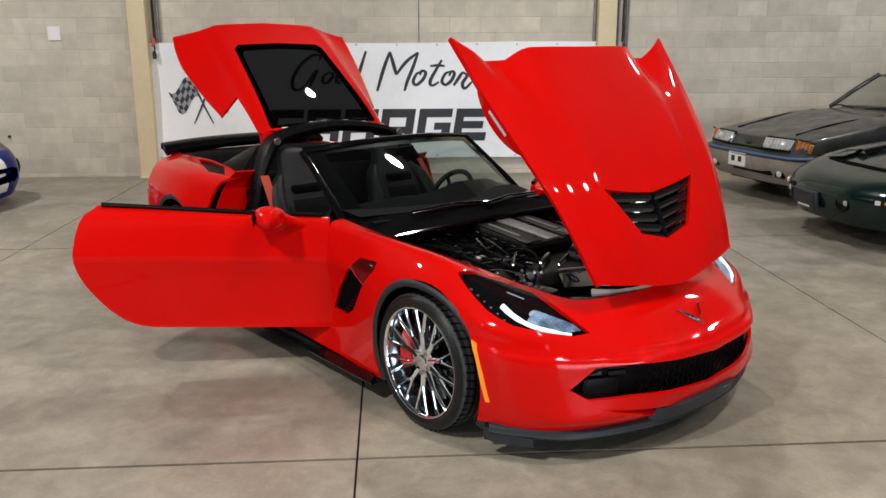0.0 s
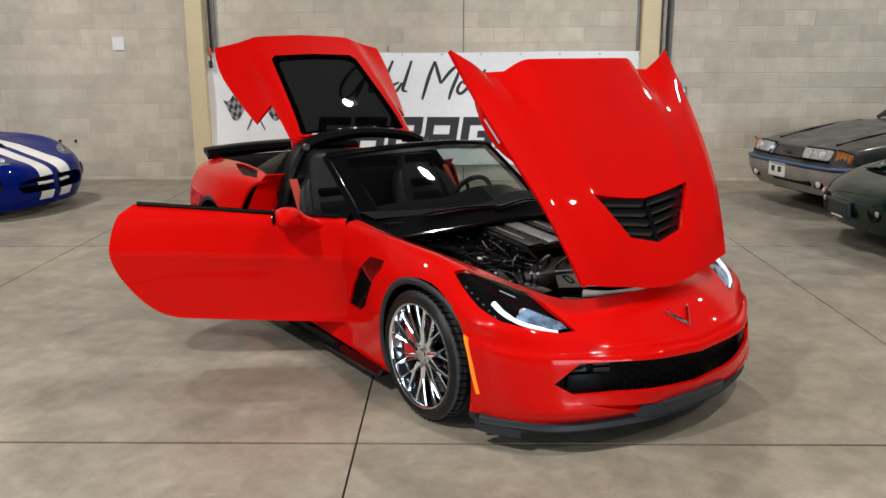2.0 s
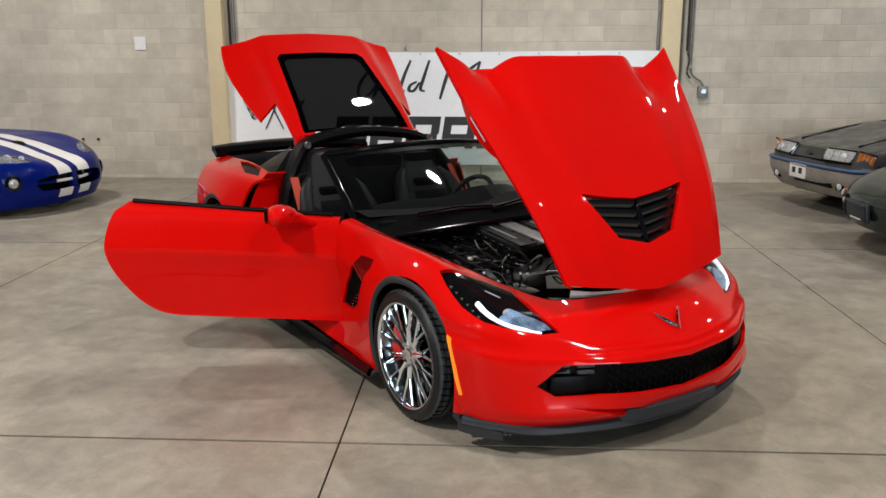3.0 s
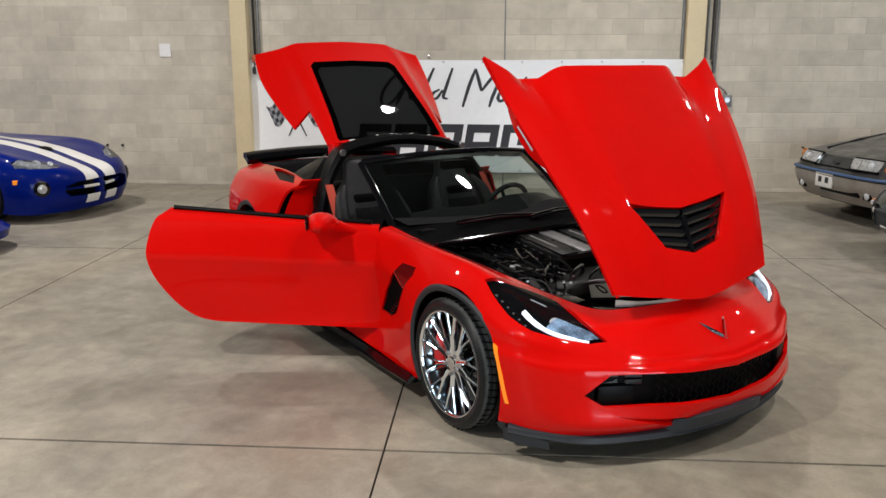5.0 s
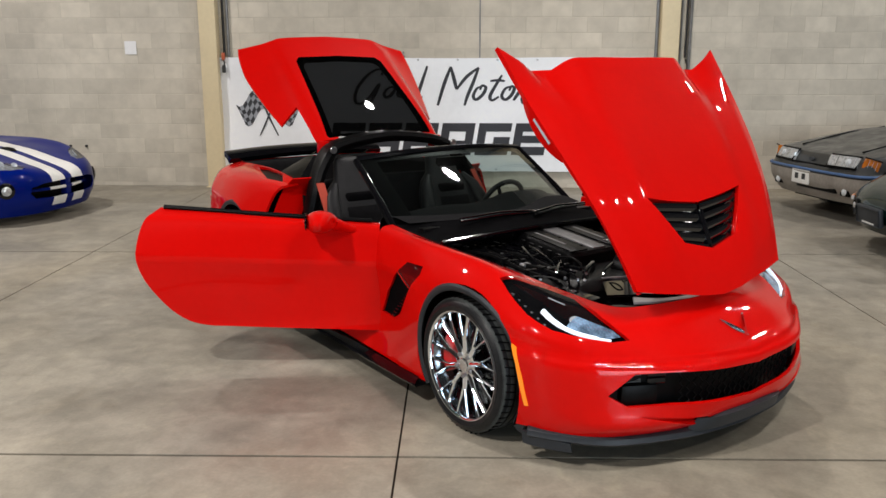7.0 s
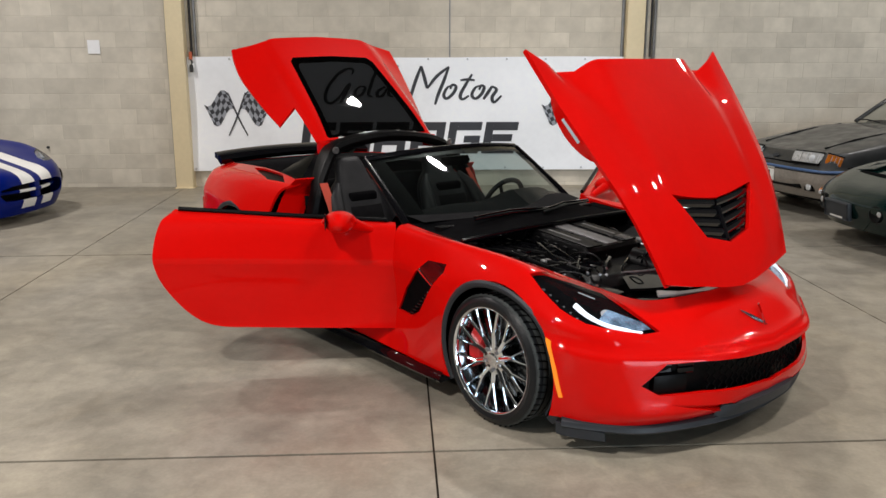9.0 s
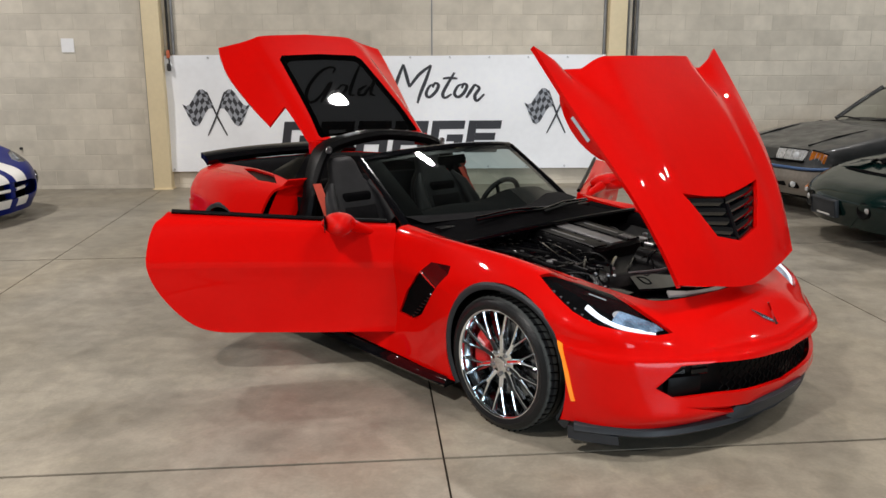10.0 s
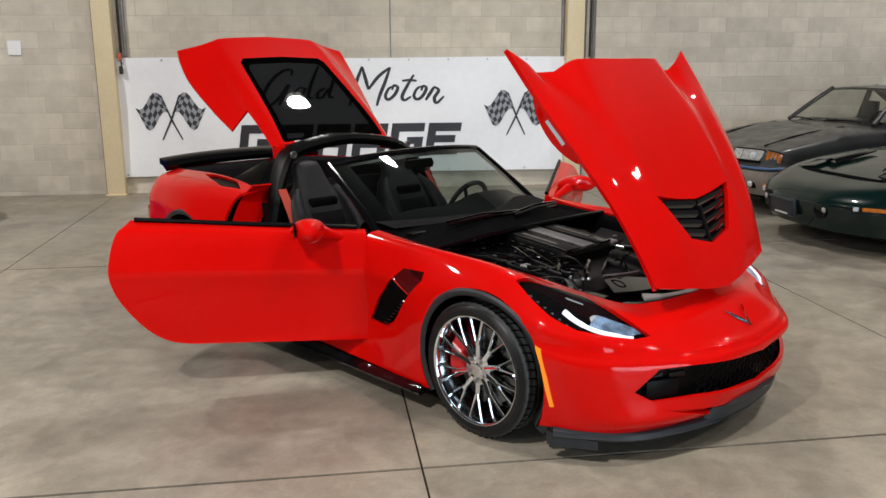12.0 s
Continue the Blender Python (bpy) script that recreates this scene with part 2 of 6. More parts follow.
def turned(profile, n=48, axis="Y"):
    bm = bmesh.new()
    spin(bm, profile, n, axis)
    return bm


def catmull(pts, sub):
    """Points refined by a Catmull-Rom curve."""
    pts = [Vector(p) for p in pts]
    out = []
    for i in range(len(pts) - 1):
        p1, p2 = pts[i], pts[i + 1]
        p0 = pts[i - 1] if i else p1 * 2 - p2
        p3 = pts[i + 2] if i + 2 < len(pts) else p2 * 2 - p1
        for k in range(sub):
            t = k / sub
            out.append(0.5 * (2 * p1 + (p2 - p0) * t + (2 * p0 - 5 * p1 + 4 * p2 - p3) * t * t + (3 * p1 - p0 - 3 * p2 + p3) * t ** 3))
    out.append(pts[-1])
    return out


def lofted(lines, sub_u, sub_v, mirror=False):
    """A smooth sheet through lines of control points; mirror adds the other half across y = 0."""
    fine = [catmull(ln, sub_u) for ln in lines]
    cols = [catmull([ln[i] for ln in fine], sub_v) for i in range(len(fine[0]))]
    bm = bmesh.new()
    for sgn in ((1, -1) if mirror else (1,)):
        g = [[bm.verts.new((p.x, p.y * sgn, p.z)) for p in c] for c in cols]
        for i in range(len(g) - 1):
            for j in range(len(g[0]) - 1):
                q = (g[i][j], g[i + 1][j], g[i + 1][j + 1], g[i][j + 1])
                bm.faces.new(q if sgn > 0 else q[::-1])
    if mirror:
        bmesh.ops.remove_doubles(bm, verts=bm.verts, dist=2e-4)
    bm.normal_update()
    return bm


def inside(p, poly):
    hit = False
    for (x1, y1), (x2, y2) in zip(poly, poly[1:] + poly[:1]):
        if (y1 > p[1]) != (y2 > p[1]) and p[0] < (x2 - x1) * (p[1] - y1) / (y2 - y1) + x1:
            hit = not hit
    return hit


def cut(bm, poly, u, v, keep):
    """Cuts the outline poly, seen along u x v, into the sheet; gives the faces inside."""
    u, v = Vector(u).normalized(), Vector(v).normalized()
    poly = [tuple(p) for p in poly]
    flat = lambda co: (co.dot(u), co.dot(v))
    for a, b in zip(poly, poly[1:] + poly[:1]):
        pad = 0.004
        x0, x1, y0, y1 = min(a[0], b[0]) - pad, max(a[0], b[0]) + pad, min(a[1], b[1]) - pad, max(a[1], b[1]) + pad
        fs = []
        for f in bm.faces:
            if not keep(f.calc_center_median()):
                continue
            ps = [flat(w.co) for w in f.verts]
            if max(p[0] for p in ps) > x0 and min(p[0] for p in ps) < x1 and max(p[1] for p in ps) > y0 and min(p[1] for p in ps) < y1:
                fs.append(f)
        if not fs:
            continue
        geom = set(fs)
        for f in fs:
            geom.update(f.edges)
            geom.update(f.verts)
        n2 = (-(b[1] - a[1]), b[0] - a[0])
        bmesh.ops.bisect_plane(bm, geom=list(geom), dist=1e-5, plane_co=u * a[0] + v * a[1], plane_no=(u * n2[0] + v * n2[1]).normalized())
    return [f for f in bm.faces if keep(f.calc_center_median()) and inside(flat(f.calc_center_median()), poly)]


def taken(bm, faces):
    """The faces as a mesh of their own; they leave the old one."""
    out = bmesh.new()
    made = {}
    for f in faces:
        for w in f.verts:
            if w not in made:
                made[w] = out.verts.new(w.co)
        out.faces.new([made[w] for w in f.verts])
    bmesh.ops.delete(bm, geom=faces, context="FACES")
    out.normal_update()
    return out


def thick(bm, depth):
    """Gives a sheet depth against its normals."""
    bm.normal_update()
    ref = {w: w.normal.copy() for w in bm.verts}
    src = list(bm.faces)
    border = [e for e in bm.edges if len(e.link_faces) == 1]
    back = {w: bm.verts.new(w.co - ref[w] * depth) for w in list(ref)}
    for f in src:
        bm.faces.new([back[w] for w in reversed(f.verts)])
    for e in border:
        f = e.link_faces[0]
        a, b = e.verts
        ws = list(f.verts)
        if ws[(ws.index(a) + 1) % len(ws)] != b:
            a, b = b, a
        bm.faces.new((b, a, back[a], back[b]))
    bm.normal_update()
    return bm


def sheet(f, nu, nv, closed=False):
    """A grid through f(u, v), u and v from 0 to 1."""
    bm = bmesh.new()
    g = [[bm.verts.new(f(i / nu, j / nv)) for j in range(nv + 1)] for i in range(nu + 1)]
    for i in range(nu):
        for j in range(nv):
            bm.faces.new((g[i][j], g[i + 1][j], g[i + 1][j + 1], g[i][j + 1]))
    bm.normal_update()
    return bm


def plate(poly, u, v, base, depth, bevel=0.0):
    """A flat outline in the plane of u and v at base, given depth along u x v."""
    u, v, base = Vector(u), Vector(v), Vector(base)
    n = u.cross(v).normalized()
    bm = bmesh.new()
    lo = [bm.verts.new(base + u * a + v * b) for a, b in poly]
    hi = [bm.verts.new(base + u * a + v * b + n * depth) for a, b in poly]
    bm.faces.new(lo[::-1])
    bm.faces.new(hi)
    k = len(poly)
    for i in range(k):
        bm.faces.new((lo[i], lo[(i + 1) % k], hi[(i + 1) % k], hi[i]))
    bmesh.ops.recalc_face_normals(bm, faces=bm.faces)
    if bevel:
        bmesh.ops.bevel(bm, geom=list(bm.edges), offset=bevel, segments=2, profile=0.6, affect="EDGES")
    return bm


# ---- structure ----
WALL_Y, COURSE, BLOCK = 11.67, 0.206, 0.412
X0, X1, Y0 = -12.0, 13.0, -10.0

floor = thing("floor", "grey-brown polished concrete slab floor with saw-cut joints", "floor", kind="structure")
part("joint_bed", boxed(X0, X1, Y0, WALL_Y + 0.2, -0.2, -0.008), M_JOINT, floor, smooth=False)
FLOOR_TURN = Matrix.Translation((1.087, 3.466, 0)) @ pose(0, 0, 0, 0, 0, 1.35)
JX = [-13.6, -9.45, -6.28, -3.12, 0.0, 3.15, 6.30, 9.45, 12.6]
JY = [-14.0, -12.2, -8.13, -4.07, 0.0, 4.06, 8.7]
for xa, xb in zip(JX, JX[1:]):
    for ya, yb in zip(JY, JY[1:]):
        part("slab", boxed(xa + 0.005, xb - 0.005, ya + 0.009, yb - 0.009, -0.15, 0.0), M_CONCRETE, floor, smooth=False, at=FLOOR_TURN)

wall_north = thing("wall_north", "painted concrete block wall in grey beige", "wall", kind="structure")
part("backing", boxed(X0, X1, WALL_Y + 0.0012, WALL_Y + 0.2, 0, CEIL), M_MORTAR, wall_north, smooth=False)
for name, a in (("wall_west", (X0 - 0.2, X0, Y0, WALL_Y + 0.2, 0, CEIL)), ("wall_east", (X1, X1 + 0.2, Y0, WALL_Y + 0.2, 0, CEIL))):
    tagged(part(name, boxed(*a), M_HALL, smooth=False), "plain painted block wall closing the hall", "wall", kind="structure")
wall_south = thing("wall_south", "plain painted block wall with an assumed open vehicle door", "wall", kind="structure")
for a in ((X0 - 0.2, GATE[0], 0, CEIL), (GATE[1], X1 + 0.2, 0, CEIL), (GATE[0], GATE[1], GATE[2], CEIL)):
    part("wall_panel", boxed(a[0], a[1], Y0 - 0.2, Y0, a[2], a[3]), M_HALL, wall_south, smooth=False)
# area lamp fills the assumed opening in place of sky light
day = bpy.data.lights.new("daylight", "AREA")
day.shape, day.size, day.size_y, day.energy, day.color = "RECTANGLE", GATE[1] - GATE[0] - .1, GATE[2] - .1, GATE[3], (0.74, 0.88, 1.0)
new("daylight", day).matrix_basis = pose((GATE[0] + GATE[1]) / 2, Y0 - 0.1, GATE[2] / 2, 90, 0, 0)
tagged(part("ceiling", boxed(X0 - 0.2, X1 + 0.2, Y0 - 0.2, WALL_Y + 0.2, CEIL, CEIL + 0.2), M_CEIL, smooth=False), "plain grey hall ceiling", "ceiling", kind="structure")

COL_L, COL_R = (-2.33, -2.10), (3.875, 4.115)
for name, (xa, xb) in (("column", COL_L), ("column", COL_R)):
    c = thing(name, "cream painted steel column against the block wall", "column", group="wall columns", kind="structure")
    part("post", boxed(xa, xb, WALL_Y - 0.17, WALL_Y + 0.05, 0, CEIL - 0.02, bevel=0.006), M_COLUMN, c)
    part("base_plate", boxed(xa - 0.02, xb + 0.02, WALL_Y - 0.19, WALL_Y + 0.003, 0.0, 0.012, bevel=0.003, seg=1), M_COLUMN, c)
    part("seal_strip", boxed(xa - 0.045, xa - 0.004, WALL_Y - 0.03, WALL_Y + 0.02, 0, CEIL - 0.02, bevel=0.004), M_CONDUIT, c)
tagged(part("control_joint", boxed(1.465, 1.482, WALL_Y - 0.006, WALL_Y + 0.02, 0, CEIL - 0.02), M_CONDUIT, smooth=False), "narrow dark vertical control joint in the block wall", "trim", kind="structure")

# ---- ceiling lamps ----
def high_bay(x, y, watts):
    z = CEIL - 0.75
    root = thing("high_bay_lamp", "round high-bay ceiling lamp with aluminium reflector", "lamp", pose(x, y, z), group="high-bay lamps")
    part("reflector", turned([(0.07, 0.32), (0.10, 0.30), (0.17, 0.18), (0.235, 0.03), (0.25, 0.0), (0.243, 0.0), (0.22, 0.03), (0.15, 0.18), (0.07, 0.29), (0.0, 0.29)], 40, "Z"), M_ALU, root)
    part("housing", turned([(0.0, 0.56), (0.06, 0.55), (0.075, 0.5), (0.08, 0.34), (0.07, 0.322), (0.0, 0.322)], 24, "Z"), M_CONDUIT, root)
    part("cord", tubed([(0, 0, 0.555), (0, 0, 0.745)], 0.012), M_DARK, root)
    la = bpy.data.lights.new("bulb", "AREA")
    la.shape, la.size, la.energy, la.color = "DISK", 0.38, watts, (1.0, 0.95, 0.91)
    la.spread = radians(160)
    lo = new("bulb", la)
    lo.matrix_basis = pose(0, 0, 0.02)
    lo.parent = root


for lx, ly, lw in LAMPS:
    high_bay(lx, ly, lw)

# ---- red sports car ----
CAR = pose(2.103, 4.328, 0, 0, 0, -52.5)
car = thing("sports_car", "bright red sports coupe with hood, hatch and doors open", "car", CAR)
HOOD_TURN, HOOD_FROM, HOOD_TO = 49.5, Vector((0.50, 0, 0.70)), Vector((0.66, 0, 0.775))
HATCH_TURN, HATCH_AT = 50.5, Vector((-2.22, 0, 1.20))
DOOR_TURN, DOOR_AT = 56.6, Vector((-0.90, -0.835, 0))

# long lines of the right half, from the front middle round to the rear middle
B0 = [(0.845, 0, 0.15), (0.825, 0.315, 0.153), (0.725, 0.650, 0.165), (0.575, 0.805, 0.166), (0.415, 0.88, 0.163), (0.24, 0.9, 0.14), (0, 0.91, 0.14), (-0.25, 0.915, 0.14), (-0.43, 0.92, 0.14), (-0.68, 0.9, 0.14),
      (-0.9, 0.89, 0.14), (-1.4, 0.885, 0.15), (-1.95, 0.9, 0.16), (-2.35, 0.93, 0.17), (-2.71, 0.955, 0.18), (-3.1, 0.94, 0.2), (-3.36, 0.86, 0.22), (-3.52, 0.55, 0.24), (-3.54, 0, 0.24)]
B1 = [(0.912, 0, 0.215), (0.888, 0.35, 0.215), (0.772, 0.655, 0.225), (0.605, 0.815, 0.232), (0.425, 0.895, 0.23), (0.24, 0.925, 0.25), (0, 0.94, 0.26), (-0.25, 0.94, 0.26), (-0.44, 0.92, 0.26), (-0.68, 0.875, 0.25),
      (-0.9, 0.845, 0.25), (-1.4, 0.85, 0.26), (-1.95, 0.87, 0.28), (-2.35, 0.94, 0.3), (-2.71, 0.975, 0.3), (-3.1, 0.955, 0.32), (-3.38, 0.87, 0.33), (-3.55, 0.56, 0.34), (-3.57, 0, 0.34)]
B2 = [(0.945, 0, 0.28), (0.912, 0.325, 0.29), (0.765, 0.642, 0.315), (0.612, 0.817, 0.33), (0.43, 0.905, 0.33), (0.24, 0.935, 0.36), (0, 0.95, 0.38), (-0.25, 0.95, 0.38), (-0.45, 0.912, 0.38), (-0.68, 0.855, 0.38),
      (-0.9, 0.835, 0.38), (-1.4, 0.85, 0.4), (-1.95, 0.88, 0.42), (-2.35, 0.95, 0.44), (-2.71, 0.98, 0.45), (-3.1, 0.96, 0.46), (-3.4, 0.875, 0.47), (-3.57, 0.57, 0.48), (-3.59, 0, 0.48)]
B3 = [(0.957, 0, 0.452), (0.925, 0.34, 0.462), (0.750, 0.64, 0.463), (0.609, 0.820, 0.465), (0.429, 0.908, 0.475), (0.235, 0.935, 0.5), (0, 0.955, 0.52), (-0.25, 0.952, 0.52), (-0.45, 0.91, 0.52), (-0.68, 0.86, 0.53),
      (-0.9, 0.85, 0.53), (-1.4, 0.865, 0.56), (-1.95, 0.9, 0.58), (-2.35, 0.965, 0.6), (-2.71, 0.985, 0.61), (-3.1, 0.955, 0.62), (-3.42, 0.875, 0.63), (-3.59, 0.57, 0.64), (-3.61, 0, 0.64)]
B4 = [(0.880, 0, 0.532), (0.850, 0.3, 0.536), (0.698, 0.586, 0.559), (0.566, 0.777, 0.595), (0.392, 0.879, 0.625), (0.21, 0.915, 0.67), (0, 0.935, 0.7), (-0.25, 0.93, 0.69), (-0.46, 0.895, 0.68), (-0.68, 0.868, 0.68),
      (-0.9, 0.862, 0.68), (-1.4, 0.878, 0.7), (-1.95, 0.91, 0.73), (-2.35, 0.955, 0.76), (-2.71, 0.965, 0.77), (-3.1, 0.93, 0.78), (-3.43, 0.85, 0.79), (-3.6, 0.56, 0.8), (-3.62, 0, 0.8)]
B5 = [(0.777, 0, 0.605), (0.75, 0.28, 0.612), (0.615, 0.52, 0.63), (0.46, 0.675, 0.685), (0.29, 0.775, 0.75), (0.16, 0.815, 0.79), (-0.02, 0.825, 0.815), (-0.25, 0.825, 0.82), (-0.47, 0.82, 0.82), (-0.68, 0.82, 0.82),
      (-0.9, 0.825, 0.825), (-1.4, 0.845, 0.85), (-1.95, 0.855, 0.885), (-2.35, 0.865, 0.91), (-2.71, 0.865, 0.92), (-3.1, 0.84, 0.915), (-3.42, 0.77, 0.905), (-3.58, 0.52, 0.905), (-3.6, 0, 0.905)]
B6 = [(0.665, 0, 0.678), (0.61, 0.29, 0.668), (0.51, 0.455, 0.66), (0.35, 0.585, 0.71), (0.17, 0.66, 0.755), (0.04, 0.69, 0.775), (-0.1, 0.71, 0.79), (-0.3, 0.722, 0.8), (-0.5, 0.73, 0.81), (-0.7, 0.74, 0.825),
      (-0.9, 0.75, 0.845), (-1.4, 0.77, 0.88), (-1.95, 0.755, 0.925), (-2.35, 0.71, 0.962), (-2.71, 0.675, 0.972), (-3.1, 0.655, 0.962), (-3.38, 0.63, 0.948), (-3.53, 0.46, 0.94), (-3.55, 0, 0.94)]
# a crease along the flanks between the middle lines
BC = [((a[0] + b[0]) / 2, (a[1] + b[1]) / 2 + (.011 if 8 <= i <= 14 else .003 if i in (7, 15) else 0), (a[2] + b[2]) / 2 + (.022 if 8 <= i <= 14 else 0)) for i, (a, b) in enumerate(zip(B3, B4))]
BK = []
for i, (a, c, b) in enumerate(zip(B3, BC, B4)):
    lip = {0: .46, 1: .32}.get(i)
    if lip:
        # the nose breaks over a crisp lip above the grille
        BC[i] = tuple(q + (p - q) * lip + o for p, q, o in zip(a, b, (.012, 0, .009)))
        BK.append(tuple(q + (p - q) * (lip + .14) + o for p, q, o in zip(a, b, (.013, 0, -.001))))
    else:
        BK.append(tuple(q + (p - q) * .35 for p, q in zip(a, c)))
SIDE = [[(x, -y, z) for x, y, z in ln] for ln in (B0, B1, B2, B3, BK, BC, B4, B5, B6)]
body_bm = lofted(SIDE, 8, 5, mirror=True)


def ring_poly(cx, cz, r, n=40):
    return [(cx + r * math.cos(2 * math.pi * k / n), cz + r * math.sin(2 * math.pi * k / n)) for k in range(n)]


FA, RA = (0.015, 0.335, 0.388), (-2.71, 0.345, 0.41)
DOOR_TOP = [(-0.9, 0.243), (-0.886, 0.5), (-0.893, 0.7), (-0.9, 1.2), (-2.06, 1.2)]
DOOR_REAR = catmull([(x, z, 0) for x, z in [(-2.085, 0.965), (-2.13, 0.925), (-2.165, 0.895), (-2.192, 0.81), (-2.203, 0.70), (-2.182, 0.60), (-2.132, 0.50), (-2.052, 0.392), (-1.965, 0.322), (-1.86, 0.290), (-1.70, 0.279), (-1.36, 0.262)]], 4)
DOOR = DOOR_TOP + [(q.x, q.y) for q in DOOR_REAR]
VENT = [(-.874, .362), (-.79, .502), (-.667, .625), (-.555, .712), (-.385, .725), (-.383, .685), (-.535, .540), (-.650, .405), (-.745, .356)]
XA, ZA = (1, 0, 0), (0, 0, 1)
HL_U, HL_V = Vector((0.77, 0.64, 0.0)), Vector((-0.40, 0.48, 0.78))
HL = [(.165, -.836, .776), (.186, -.735, .772), (.259, -.645, .738), (.383, -.578, .703), (.56, -.585, .645), (.693, -.548, .571), (.662, -.618, .563), (.61, -.695, .577), (.556, -.757, .59), (.49, -.808, .605), (.427, -.833, .63), (.373, -.848, .655), (.31, -.853, .692), (.249, -.852, .729)]
GRILLE = [(-.70, .362), (-.60, .455), (-.46, .463), (-.34, .461), (0, .438), (.34, .461), (.46, .463), (.60, .455), (.70, .362), (.63, .314), (.45, .315), (.24, .301), (0, .287), (-.24, .301), (-.45, .315), (-.63, .314)]
MARK = [(.350, .535), (.378, .525), (.418, .40), (.446, .272), (.428, .268), (.398, .395)]
INTAKE = [(-2.22, .80), (-2.40, .715), (-2.75, .685), (-2.86, .70), (-2.66, .765), (-2.42, .825)]
vents, doors, lights_hl, markers, intakes = {}, {}, {}, {}, {}
for s in (-1, 1):
    near = lambda c, s=s: c.y * s > 0.55
    for cx, cz, r in (FA, RA):
        bmesh.ops.delete(body_bm, geom=cut(body_bm, ring_poly(cx, cz, r), XA, ZA, near), context="FACES")
    intakes[s] = taken(body_bm, cut(body_bm, [(x, y * s) for x, y in INTAKE], (1, 0, 0), (0, 1, 0), lambda c, s=s: c.y * s > .5 and c.z > .8))
    markers[s] = taken(body_bm, cut(body_bm, MARK, XA, ZA, near))
    vents[s] = taken(body_bm, cut(body_bm, VENT, XA, ZA, near))
    doors[s] = taken(body_bm, cut(body_bm, DOOR, XA, ZA, near))
    u, v = Vector((HL_U.x, -HL_U.y * s, HL_U.z)), Vector((HL_V.x, -HL_V.y * s, HL_V.z))
    u.normalize(), v.normalize()
    pts = [Vector((x, -y * s, z)) for x, y, z in HL]
    lights_hl[s] = taken(body_bm, cut(body_bm, [(p.dot(u), p.dot(v)) for p in pts], u, v, lambda c, s=s: c.y * s > 0.4 and c.x > 0.05 and c.z > 0.5))
bmesh.ops.delete(body_bm, geom=cut(body_bm, GRILLE, (0, 1, 0), ZA, lambda c: c.x > 0.5), context="FACES")
slots = {}
for s in (-1, 1):
    slots[s] = taken(body_bm, cut(body_bm, [(-.59 * -s, .272), (-.25 * -s, .230), (-.275 * -s, .182)], (0, 1, 0), ZA, lambda c: c.x > 0.5))
bmesh.ops.recalc_face_normals(body_bm, faces=body_bm.faces)
mid = max(body_bm.faces, key=lambda f: f.calc_center_median().x)
if mid.normal.x < 0:
    bmesh.ops.reverse_faces(body_bm, faces=body_bm.faces)
body = part("body", thick(body_bm, 0.018), M_RED, car, "glossy bright red painted body shell", angle=50)


def outward(bm, s):
    bm.normal_update()
    if sum(f.normal.y * s for f in bm.faces) < 0:
        bmesh.ops.reverse_faces(bm, faces=bm.faces)
    return bm


